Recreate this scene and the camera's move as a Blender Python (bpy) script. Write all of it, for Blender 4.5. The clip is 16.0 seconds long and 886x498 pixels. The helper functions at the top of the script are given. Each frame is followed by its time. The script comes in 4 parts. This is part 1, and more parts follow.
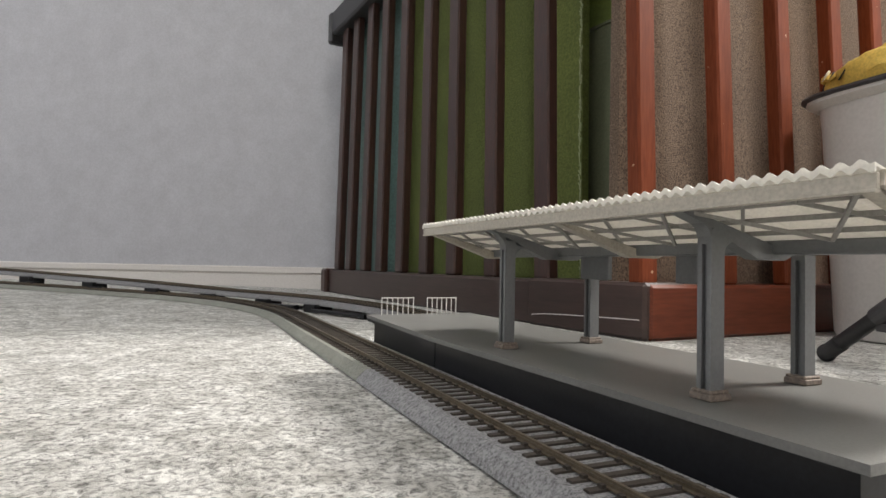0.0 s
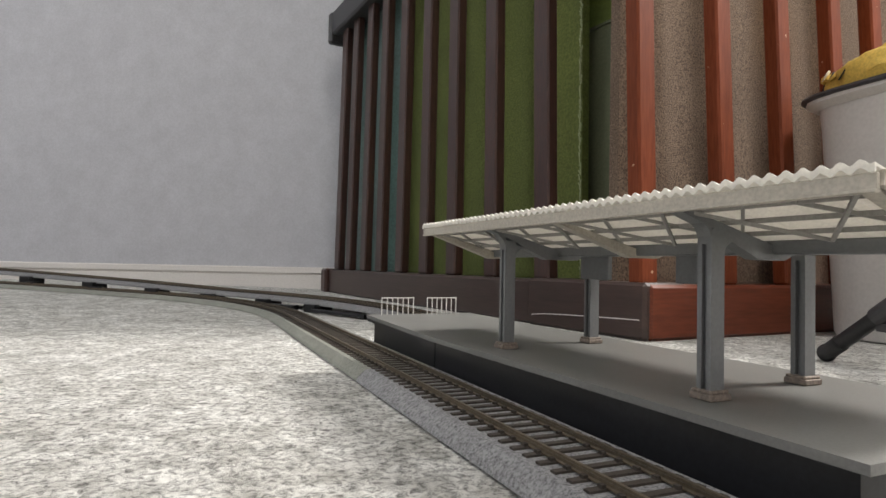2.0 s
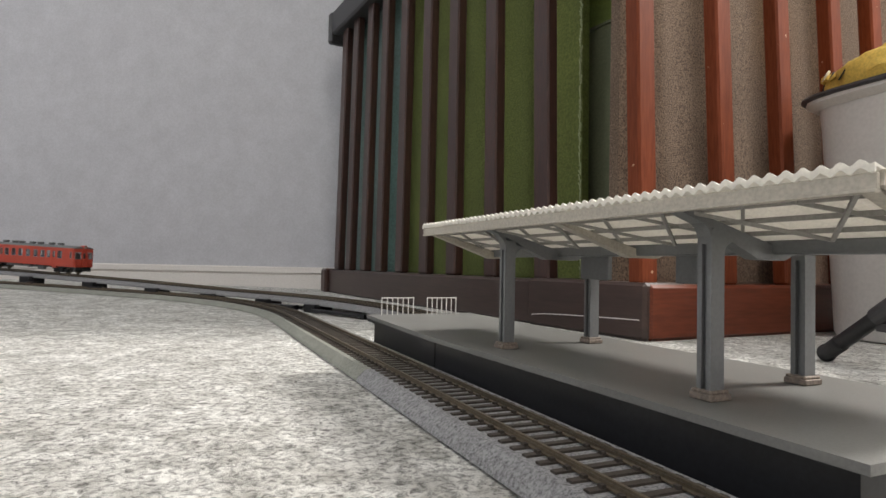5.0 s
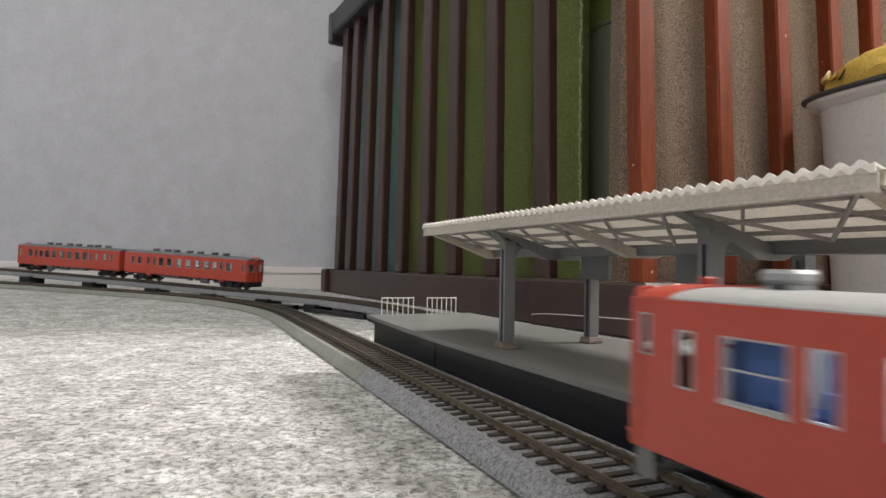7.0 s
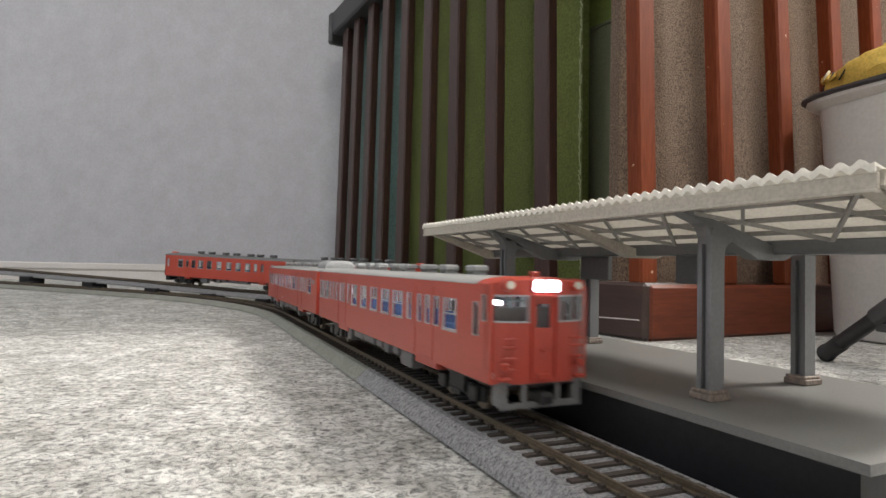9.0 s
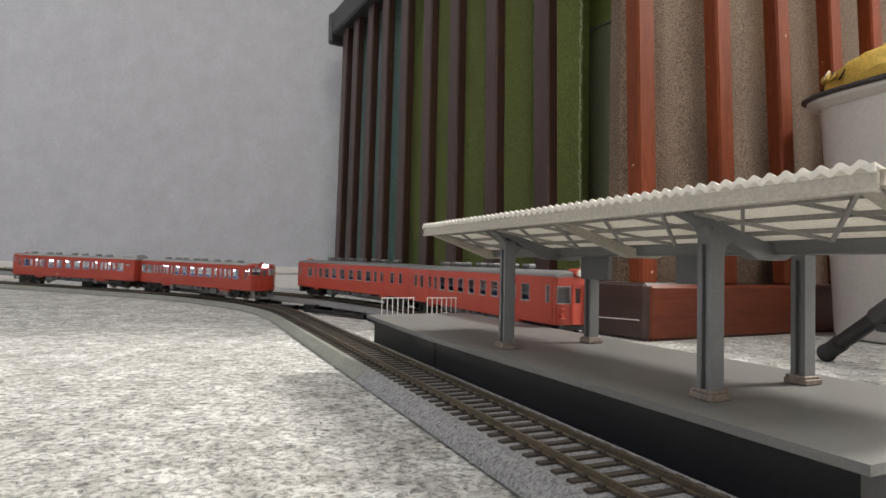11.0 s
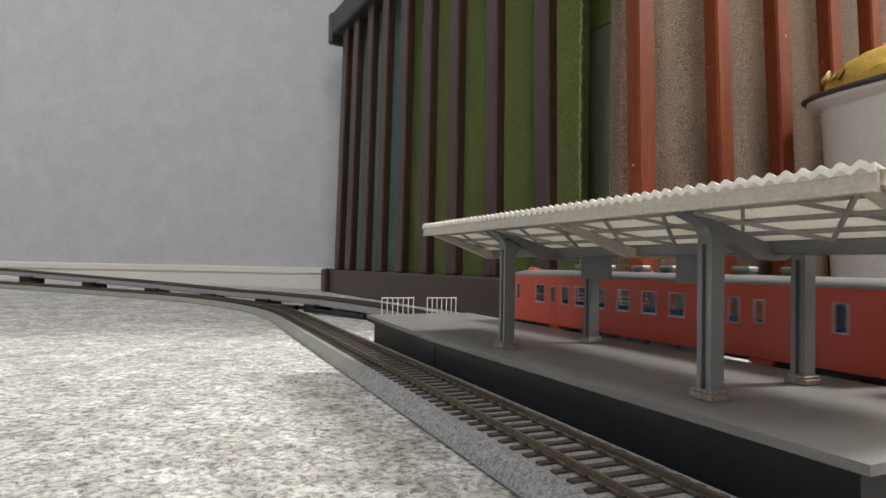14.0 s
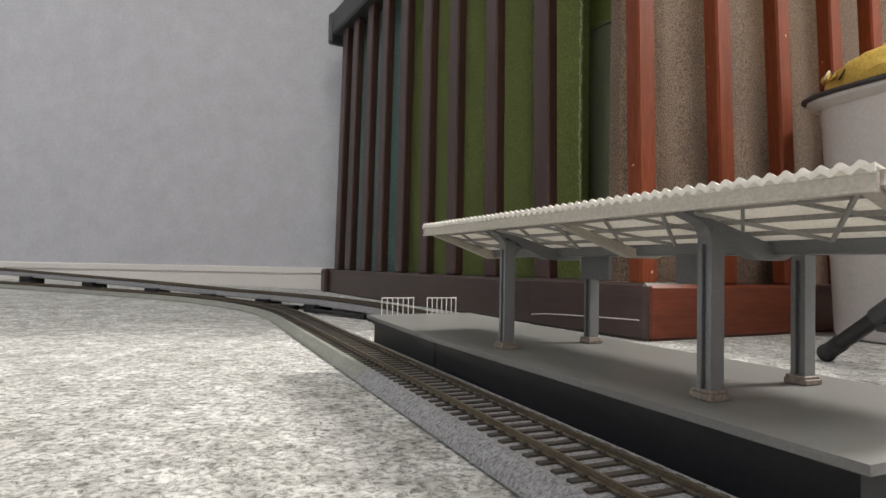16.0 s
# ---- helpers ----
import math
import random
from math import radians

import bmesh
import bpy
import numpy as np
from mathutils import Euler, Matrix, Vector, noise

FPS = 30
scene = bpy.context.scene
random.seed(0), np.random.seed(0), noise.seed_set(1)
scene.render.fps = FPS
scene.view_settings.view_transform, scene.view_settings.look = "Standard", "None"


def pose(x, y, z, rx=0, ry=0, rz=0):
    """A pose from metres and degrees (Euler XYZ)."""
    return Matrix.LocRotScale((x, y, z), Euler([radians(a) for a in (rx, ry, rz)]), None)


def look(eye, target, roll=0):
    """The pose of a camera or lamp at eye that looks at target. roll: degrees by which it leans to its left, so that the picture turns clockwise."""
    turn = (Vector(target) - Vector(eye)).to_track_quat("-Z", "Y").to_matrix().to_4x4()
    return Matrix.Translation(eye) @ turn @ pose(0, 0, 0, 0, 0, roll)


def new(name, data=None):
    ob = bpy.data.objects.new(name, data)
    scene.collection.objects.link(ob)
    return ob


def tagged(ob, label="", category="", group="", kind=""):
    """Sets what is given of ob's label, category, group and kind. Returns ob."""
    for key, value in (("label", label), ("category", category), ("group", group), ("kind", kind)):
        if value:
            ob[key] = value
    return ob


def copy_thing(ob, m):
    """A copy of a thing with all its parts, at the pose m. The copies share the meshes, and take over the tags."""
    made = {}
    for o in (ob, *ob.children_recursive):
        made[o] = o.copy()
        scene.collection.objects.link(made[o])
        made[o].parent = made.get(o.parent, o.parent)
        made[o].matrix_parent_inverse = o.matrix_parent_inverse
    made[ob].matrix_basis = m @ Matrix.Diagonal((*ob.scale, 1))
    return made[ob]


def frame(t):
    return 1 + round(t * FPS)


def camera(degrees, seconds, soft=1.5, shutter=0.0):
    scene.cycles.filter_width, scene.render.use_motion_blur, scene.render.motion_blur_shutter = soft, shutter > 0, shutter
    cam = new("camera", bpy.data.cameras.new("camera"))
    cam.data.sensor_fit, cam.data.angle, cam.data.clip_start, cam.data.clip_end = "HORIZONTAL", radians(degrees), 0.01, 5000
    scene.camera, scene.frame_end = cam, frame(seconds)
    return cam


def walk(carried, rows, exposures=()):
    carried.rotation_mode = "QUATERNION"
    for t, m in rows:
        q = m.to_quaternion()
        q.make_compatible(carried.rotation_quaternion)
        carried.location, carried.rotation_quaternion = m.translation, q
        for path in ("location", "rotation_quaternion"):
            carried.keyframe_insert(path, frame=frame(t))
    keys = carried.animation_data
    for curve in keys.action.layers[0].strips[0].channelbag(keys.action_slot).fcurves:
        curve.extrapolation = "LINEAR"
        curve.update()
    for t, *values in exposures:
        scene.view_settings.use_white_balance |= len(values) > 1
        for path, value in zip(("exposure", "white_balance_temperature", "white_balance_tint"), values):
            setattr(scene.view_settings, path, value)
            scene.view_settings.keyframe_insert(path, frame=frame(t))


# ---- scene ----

cam = camera(73.5, 16.0, soft=1.5, shutter=0.3)
EYE = (0.0, 0.0, 0.061)
POSE = look(EYE, (0.0, 1.0, 0.0893), roll=1.15)
walk(cam, [(0, POSE), (16.0, POSE)], exposures=[(0, 0.0, 6500, 10), (16.0, 0.0, 6500, 10)])

# ---- light ----
world = bpy.data.worlds.new("room_air")
world.use_nodes = True
world.node_tree.nodes["Background"].inputs[0].default_value = (0.85, 0.92, 1.0, 1)
world.node_tree.nodes["Background"].inputs[1].default_value = 0.02
scene.world = world


def area_lamp(name, eye, target, size, power, colour):
    data = bpy.data.lights.new(name, "AREA")
    data.shape, data.size, data.energy, data.color = "DISK", size, power, colour
    ob = new(name, data)
    ob.matrix_world = look(eye, target)
    return ob


area_lamp("ceiling_lamp", (0.35, -0.95, 2.30), (0.35, -0.95, 0.0), 0.6, 19, (1.0, 0.97, 0.93))
area_lamp("side_lamp", (1.75, 0.62, 1.95), (0.6, -3.0, 0.0), 0.56, 140, (1.0, 0.955, 0.90))
# added cool fill from the left, no window behind it; brightens wall and train sides
area_lamp("left_fill", (-2.55, 0.2, 1.75), (-0.3, 0.8, 0.4), 1.2, 20, (0.87, 0.93, 1.0))

# ---- materials ----


def material(name, colour, rough=0.6, metal=0.0, vary=0.18, fine=900, coarse=40, bump=0.15, second=None, spread=(0.35, 0.65), emit=0.0, stretch=(1, 1, 1), coat=0.0, depth=0.0004, detail=4, patchy=0.5, spec=0.5, chips=0.0):
    """A surface with grain at two sizes, in metres of the object's own space."""
    m = bpy.data.materials.new(name)
    m.use_nodes = True
    nt = m.node_tree
    link, add = nt.links.new, nt.nodes.new
    b = nt.nodes["Principled BSDF"]
    b.inputs["Roughness"].default_value, b.inputs["Metallic"].default_value = rough, metal
    b.inputs["Coat Weight"].default_value, b.inputs["Specular IOR Level"].default_value = coat, spec
    tc, mp = add("ShaderNodeTexCoord"), add("ShaderNodeMapping")
    mp.inputs["Scale"].default_value = stretch
    link(tc.outputs["Object"], mp.inputs["Vector"])
    grain, stain = add("ShaderNodeTexNoise"), add("ShaderNodeTexNoise")
    for n, sc in ((grain, fine), (stain, coarse)):
        n.inputs["Scale"].default_value, n.inputs["Detail"].default_value = sc, detail
        n.inputs["Roughness"].default_value = patchy
        link(mp.outputs["Vector"], n.inputs["Vector"])
    ramp = add("ShaderNodeValToRGB")
    other = second or tuple(c * (1 - 2 * vary) for c in colour)
    ramp.color_ramp.elements[0].color, ramp.color_ramp.elements[0].position = (*other, 1), spread[0]
    ramp.color_ramp.elements[1].color, ramp.color_ramp.elements[1].position = (*colour, 1), spread[1]
    link(grain.outputs["Fac"], ramp.inputs["Fac"])
    mix = add("ShaderNodeMix")
    mix.data_type, mix.blend_type = "RGBA", "MULTIPLY"
    mix.inputs[0].default_value = 1.0
    r2 = add("ShaderNodeValToRGB")
    lo = 1 - vary
    r2.color_ramp.elements[0].color, r2.color_ramp.elements[0].position = (lo, lo, lo, 1), 0.3
    r2.color_ramp.elements[1].position = 0.7
    link(stain.outputs["Fac"], r2.inputs["Fac"])
    link(ramp.outputs["Color"], mix.inputs[6])
    link(r2.outputs["Color"], mix.inputs[7])
    top = mix.outputs[2]
    if chips:
        # small pale nicks in the finish
        nick, cut, over = add("ShaderNodeTexNoise"), add("ShaderNodeValToRGB"), add("ShaderNodeMix")
        nick.inputs["Scale"].default_value, nick.inputs["Detail"].default_value = 120, 3
        link(tc.outputs["Object"], nick.inputs["Vector"])
        cut.color_ramp.elements[0].position, cut.color_ramp.elements[1].position = 0.80 - chips, 0.82 - chips
        link(nick.outputs["Fac"], cut.inputs["Fac"])
        over.data_type = "RGBA"
        over.inputs[7].default_value = (0.5, 0.36, 0.25, 1)
        link(cut.outputs["Color"], over.inputs[0])
        link(top, over.inputs[6])
        top = over.outputs[2]
    link(top, b.inputs["Base Color"])
    if bump:
        bp = add("ShaderNodeBump")
        bp.inputs["Strength"].default_value, bp.inputs["Distance"].default_value = bump, depth
        link(grain.outputs["Fac"], bp.inputs["Height"])
        link(bp.outputs["Normal"], b.inputs["Normal"])
    if emit:
        b.inputs["Emission Color"].default_value, b.inputs["Emission Strength"].default_value = (*colour, 1), emit
    return m


def loop_carpet():
    """Pale flecked pile: short dark flecks, clumps of loops and broad trodden patches."""
    m = bpy.data.materials.new("loop_carpet")
    m.use_nodes = True
    nt = m.node_tree
    link, add = nt.links.new, nt.nodes.new
    b = nt.nodes["Principled BSDF"]
    b.inputs["Roughness"].default_value, b.inputs["Specular IOR Level"].default_value = 0.95, 0.2
    tc = add("ShaderNodeTexCoord")

    def noise_node(scale, detail, rough, twist):
        n = add("ShaderNodeTexNoise")
        for key, value in (("Scale", scale), ("Detail", detail), ("Roughness", rough), ("Distortion", twist)):
            n.inputs[key].default_value = value
        link(tc.outputs["Object"], n.inputs["Vector"])
        return n

    def graded(n, lo, hi, dark, light):
        r = add("ShaderNodeValToRGB")
        r.color_ramp.elements[0].position, r.color_ramp.elements[1].position = lo, hi
        r.color_ramp.elements[0].color, r.color_ramp.elements[1].color = (*dark, 1), (*light, 1)
        link(n.outputs["Fac"], r.inputs["Fac"])
        return r.outputs["Color"]

    def times(p, q):
        x = add("ShaderNodeMix")
        x.data_type, x.blend_type = "RGBA", "MULTIPLY"
        x.inputs[0].default_value = 1.0
        link(p, x.inputs[6])
        link(q, x.inputs[7])
        return x.outputs[2]

    fleck, clump, patch = noise_node(330, 10, 0.76, 0.6), noise_node(85, 5, 0.6, 0.4), noise_node(26, 4, 0.55, 0.3)
    colour = times(graded(fleck, 0.385, 0.545, (0.23, 0.226, 0.214), (0.95, 0.943, 0.905)), graded(clump, 0.36, 0.60, (0.62, 0.615, 0.60), (1, 1, 1)))
    link(times(colour, graded(patch, 0.36, 0.62, (0.80, 0.795, 0.78), (1, 1, 1))), b.inputs["Base Color"])
    bp = add("ShaderNodeBump")
    bp.inputs["Strength"].default_value, bp.inputs["Distance"].default_value = 0.9, 0.0028
    link(fleck.outputs["Fac"], bp.inputs["Height"])
    link(bp.outputs["Normal"], b.inputs["Normal"])
    return m


def glass_material(name, tint):
    m = bpy.data.materials.new(name)
    m.use_nodes = True
    b = m.node_tree.nodes["Principled BSDF"]
    b.inputs["Base Color"].default_value, b.inputs["Roughness"].default_value = (*tint, 1), 0.03
    b.inputs["Transmission Weight"].default_value, b.inputs["IOR"].default_value = 1.0, 1.1
    return m


def let_through(m, share):
    """Thin plastic that lets light pass diffusely."""
    nt = m.node_tree
    b, out = nt.nodes["Principled BSDF"], nt.nodes["Material Output"]
    t, mix = nt.nodes.new("ShaderNodeBsdfTranslucent"), nt.nodes.new("ShaderNodeMixShader")
    t.inputs["Color"].default_value = (0.9, 0.88, 0.84, 1)
    mix.inputs[0].default_value = share
    nt.links.new(b.outputs[0], mix.inputs[1])
    nt.links.new(t.outputs[0], mix.inputs[2])
    nt.links.new(mix.outputs[0], out.inputs["Surface"])


WALLPAPER = material("wallpaper", (0.57, 0.57, 0.60), 0.85, 0, 0.10, 260, 26, 0.25, second=(0.515, 0.515, 0.54))
SKIRTING = material("painted_skirting", (0.78, 0.74, 0.70), 0.45, 0, 0.04, 300, 12, 0.05)
CARPET = loop_carpet()
CEILING = material("ceiling_paint", (0.8, 0.8, 0.79), 0.9, 0, 0.05, 200, 5, 0.1)
BALLAST = material("grey_ballast", (0.45, 0.447, 0.455), 0.9, 0, 0.30, 760, 150, 1.0, second=(0.11, 0.109, 0.114), spread=(0.36, 0.56), depth=0.0011, detail=9, patchy=0.76)
FARBALLAST = material("dull_grey_ballast", (0.27, 0.268, 0.27), 0.9, 0, 0.25, 1000, 120, 0.8, second=(0.13, 0.129, 0.131), spread=(0.36, 0.55), depth=0.0007, detail=8, patchy=0.72)
OLDBALLAST = material("greenish_ballast", (0.34, 0.345, 0.30), 0.85, 0, 0.25, 900, 70, 0.7, second=(0.16, 0.165, 0.14), spread=(0.33, 0.6), detail=8, patchy=0.7)
SLEEPER = material("sleeper_brown", (0.070, 0.057, 0.046), 0.6, 0, 0.2, 1500, 80, 0.2)
RAIL = material("rail_brown", (0.21, 0.17, 0.12), 0.42, 0.55, 0.15, 900, 60, 0.1)
PIER = material("black_plastic", (0.012, 0.012, 0.014), 0.4, 0, 0.2, 700, 50, 0.1)
DECK = material("platform_grey", (0.182, 0.182, 0.172), 0.46, 0, 0.14, 1100, 24, 0.14, second=(0.158, 0.157, 0.149), spec=0.5)
DECKSIDE = material("platform_black", (0.012, 0.013, 0.016), 0.38, 0, 0.2, 600, 30, 0.08)
STEEL = material("canopy_grey", (0.155, 0.161, 0.163), 0.45, 0, 0.06, 800, 45, 0.08)
CREAM = material("canopy_cream", (0.50, 0.462, 0.39), 0.5, 0, 0.10, 900, 45, 0.1)
ROOFING = material("corrugated_white", (0.90, 0.875, 0.80), 0.5, 0, 0.08, 900, 40, 0.1)
let_through(ROOFING, 0.32)
PLINTH = material("pillar_foot", (0.29, 0.235, 0.19), 0.7, 0, 0.2, 900, 120, 0.3)
BRACING = material("bracing_grey", (0.30, 0.29, 0.27), 0.5, 0, 0.1, 900, 60, 0.05)
WHITEWIRE = material("white_plastic", (0.60, 0.585, 0.55), 0.5, 0, 0.06, 900, 90, 0.05)
VERMILION = material("vermilion_paint", (0.415, 0.056, 0.034), 0.36, 0, 0.05, 700, 30, 0.04)
REDPAINT = material("red_paint", (0.49, 0.065, 0.036), 0.38, 0, 0.05, 700, 30, 0.04)
ROOFGREY = material("roof_grey", (0.32, 0.32, 0.31), 0.55, 0, 0.08, 800, 30, 0.06)
DARKROOF = material("dark_roof_grey", (0.16, 0.16, 0.16), 0.5, 0, 0.08, 800, 30, 0.06)
VENTGREY = material("vent_grey", (0.33, 0.34, 0.34), 0.5, 0, 0.08, 900, 60, 0.06)
UNDER = material("underframe_grey", (0.17, 0.17, 0.172), 0.5, 0, 0.15, 900, 60, 0.1)
BOGIE = material("bogie_black", (0.016, 0.016, 0.017), 0.5, 0, 0.2, 900, 60, 0.1)
PLOUGH = material("plough_grey", (0.17, 0.17, 0.17), 0.5, 0, 0.1, 900, 60, 0.06)
SEATBLUE = material("seat_blue", (0.06, 0.125, 0.33), 0.7, 0, 0.12, 700, 60, 0.1)
INSIDE = material("interior_cream", (0.56, 0.555, 0.53), 0.6, 0, 0.08, 700, 60, 0.05)
LAMPSTRIP = material("interior_light", (0.86, 0.92, 1.0), 0.5, 0, 0.0, 700, 60, 0, emit=32.0)
HEADLAMP = material("headlamp_glow", (0.90, 0.84, 1.0), 0.3, 0, 0.0, 700, 60, 0, emit=10.0)
LENS = material("lamp_lens", (0.62, 0.60, 0.52), 0.15, 0.4, 0.05, 900, 60, 0)
DARKGAP = material("dark_rubber", (0.02, 0.019, 0.02), 0.6, 0, 0.1, 900, 60, 0.05)
GLASS = glass_material("window_glass", (0.93, 0.95, 0.97))
GREYTRIM = material("window_trim", (0.44, 0.43, 0.44), 0.35, 0.4, 0.08, 900, 60, 0.02)
# pen wood: left panel darker and browner, right panel redder
BROWNWOOD = material("dark_brown_wood", (0.066, 0.029, 0.021), 0.34, 0, 0.22, 90, 9, 0.08, second=(0.040, 0.021, 0.017), stretch=(6, 6, 0.6), spec=0.5, chips=0.03)
REDWOOD = material("reddish_brown_wood", (0.20, 0.050, 0.020), 0.5, 0, 0.25, 90, 9, 0.08, second=(0.15, 0.034, 0.012), stretch=(6, 6, 0.6), spec=0.16, chips=0.07)
REDRAIL = material("reddish_brown_rail", (0.175, 0.043, 0.019), 0.42, 0, 0.3, 60, 12, 0.06, second=(0.13, 0.030, 0.012), stretch=(0.6, 6, 6), spec=0.35, chips=0.05)
BROWNRAIL = material("dark_brown_rail", (0.062, 0.037, 0.030), 0.38, 0, 0.25, 60, 12, 0.06, second=(0.047, 0.028, 0.023), stretch=(0.6, 6, 6), chips=0.02)
DARKPLASTIC = material("dark_cap", (0.05, 0.048, 0.05), 0.5, 0, 0.1, 300, 30, 0.1)
GREENFELT = material("green_felt", (0.17, 0.20, 0.05), 0.95, 0, 0.2, 420, 14, 0.8, second=(0.105, 0.128, 0.03), depth=0.002)
FELTEDGE = material("felt_edge", (0.62, 0.66, 0.40), 0.95, 0, 0.2, 900, 60, 0.6)
TEALSHEET = material("teal_sheet", (0.120, 0.205, 0.178), 0.4, 0, 0.2, 200, 10, 0.05)
GREYGREEN = material("grey_green_plastic", (0.23, 0.25, 0.155), 0.35, 0, 0.1, 300, 12, 0.03)
LIMESHEET = material("lime_plastic", (0.36, 0.46, 0.13), 0.35, 0, 0.1, 300, 12, 0.03)
BROWNCARPET = material("brown_carpet", (0.29, 0.205, 0.142), 0.95, 0, 0.2, 600, 16, 1.0, second=(0.080, 0.053, 0.036), spread=(0.38, 0.62), depth=0.002, detail=5, patchy=0.66)
BINPLASTIC = material("white_bin_plastic", (0.60, 0.58, 0.55), 0.42, 0, 0.04, 300, 10, 0.02)
YELLOWCLOTH = material("yellow_cloth", (0.74, 0.50, 0.10), 0.8, 0, 0.12, 400, 30, 0.3)
REDPRINT = material("red_print", (0.5, 0.05, 0.03), 0.8, 0, 0.1, 500, 60, 0.1)
BLACKPRINT = material("black_print", (0.02, 0.02, 0.02), 0.8, 0, 0.1, 500, 60, 0.1)
WHITEPRINT = material("pale_print", (0.7, 0.66, 0.58), 0.8, 0, 0.1, 500, 60, 0.1)

# ---- mesh helpers ----


def mesh_of(name, bm, mat, smooth=False):
    bmesh.ops.recalc_face_normals(bm, faces=bm.faces)
    me = bpy.data.meshes.new(name)
    bm.to_mesh(me)
    bm.free()
    for m in (mat if isinstance(mat, (list, tuple)) else [mat]):
        me.materials.append(m)
    if smooth:
        me.shade_smooth()
        me.set_sharp_from_angle(angle=radians(35))
    return me


def part(name, bm, mat, parent=None, label="", smooth=False):
    ob = new(name, mesh_of(name, bm, mat, smooth))
    ob.parent = parent
    return tagged(ob, label)


def piece(name, me, parent, m):
    """One of many alike pieces that share a mesh."""
    ob = new(name, me)
    ob.parent = parent
    ob.matrix_local = m
    return ob


def thing(name, m, label, category, group="", kind=""):
    ob = new(name)
    ob.matrix_world = m
    return tagged(ob, label, category, group, kind)


def box(bm, x0, x1, y0, y1, z0, z1, bevel=0.0, m=None, seg=1):
    got = bmesh.ops.create_cube(bm, size=1)["verts"]
    fit = Matrix.Translation(((x0 + x1) / 2, (y0 + y1) / 2, (z0 + z1) / 2)) @ Matrix.Diagonal((x1 - x0, y1 - y0, z1 - z0, 1))
    bmesh.ops.transform(bm, matrix=fit, verts=got)
    if bevel:
        edges = list({e for v in got for e in v.link_edges})
        got = list({v for f in bmesh.ops.bevel(bm, geom=edges, offset=bevel, segments=seg, affect="EDGES")["faces"] for v in f.verts} | {v for v in got if v.is_valid})
    if m is not None:
        bmesh.ops.transform(bm, matrix=m, verts=list({v for v in got if v.is_valid}))
    return bm


def boxes(*rows, bevel=0.0):
    bm = bmesh.new()
    for r in rows:
        box(bm, *r, bevel=bevel)
    return bm


def rod(bm, a, b, r0, r1=None, n=12):
    a, b = Vector(a), Vector(b)
    turn = (b - a).to_track_quat("Z", "Y").to_matrix().to_4x4()
    bmesh.ops.create_cone(bm, cap_ends=True, segments=n, radius1=r0, radius2=r0 if r1 is None else r1, depth=(b - a).length, matrix=Matrix.Translation((a + b) / 2) @ turn)
    return bm


def bar(bm, a, b, wide, high):
    """A straight square bar from a to b."""
    a, b = Vector(a), Vector(b)
    turn = (b - a).to_track_quat("X", "Z").to_matrix().to_4x4()
    box(bm, -(b - a).length / 2, (b - a).length / 2, -wide / 2, wide / 2, -high / 2, high / 2, m=Matrix.Translation((a + b) / 2) @ turn)


def prism(bm, outline, depth, m=None):
    """An outline in x and z, given the depth along y (from 0)."""
    front = [bm.verts.new((x, 0, z)) for x, z in outline]
    back = [bm.verts.new((x, depth, z)) for x, z in outline]
    bm.faces.new(front)
    bm.faces.new(back[::-1])
    for i in range(len(front)):
        j = (i + 1) % len(front)
        bm.faces.new((front[j], front[i], back[i], back[j]))
    if m is not None:
        bmesh.ops.transform(bm, matrix=m, verts=front + back)


def pierced(bm, x0, x1, z0, z1, holes, thick, m=None, inner=-1, cuts=()):
    """A panel in x and z, thick along +y, with rectangular holes that go through; its inner layer takes the second material."""
    xs = sorted({x0, x1, *cuts, *(v for h in holes for v in h[:2])})
    zs = sorted({z0, z1, *(v for h in holes for v in h[2:])})
    solid = {}
    for i in range(len(xs) - 1):
        for k in range(len(zs) - 1):
            cx, cz = (xs[i] + xs[i + 1]) / 2, (zs[k] + zs[k + 1]) / 2
            solid[i, k] = not any(h[0] < cx < h[1] and h[2] < cz < h[3] for h in holes)
    verts = {}

    def vert(i, k, layer):
        if (i, k, layer) not in verts:
            verts[i, k, layer] = bm.verts.new((xs[i], thick * layer, zs[k]))
        return verts[i, k, layer]

    for (i, k), full in solid.items():
        if not full:
            continue
        bm.faces.new([vert(i, k, 0), vert(i + 1, k, 0), vert(i + 1, k + 1, 0), vert(i, k + 1, 0)]).material_index = int(inner == 0)
        bm.faces.new([vert(i, k, 1), vert(i, k + 1, 1), vert(i + 1, k + 1, 1), vert(i + 1, k, 1)]).material_index = int(inner == 1)
        for (di, dk), (p, q) in {(-1, 0): ((0, 0), (0, 1)), (1, 0): ((1, 0), (1, 1)), (0, -1): ((0, 0), (1, 0)), (0, 1): ((0, 1), (1, 1))}.items():
            if not solid.get((i + di, k + dk), False):
                a, b = (i + p[0], k + p[1]), (i + q[0], k + q[1])
                bm.faces.new([vert(*a, 0), vert(*b, 0), vert(*b, 1), vert(*a, 1)])
    if m is not None:
        bmesh.ops.transform(bm, matrix=m, verts=list(verts.values()))


# ---- the two tracks' lines ----


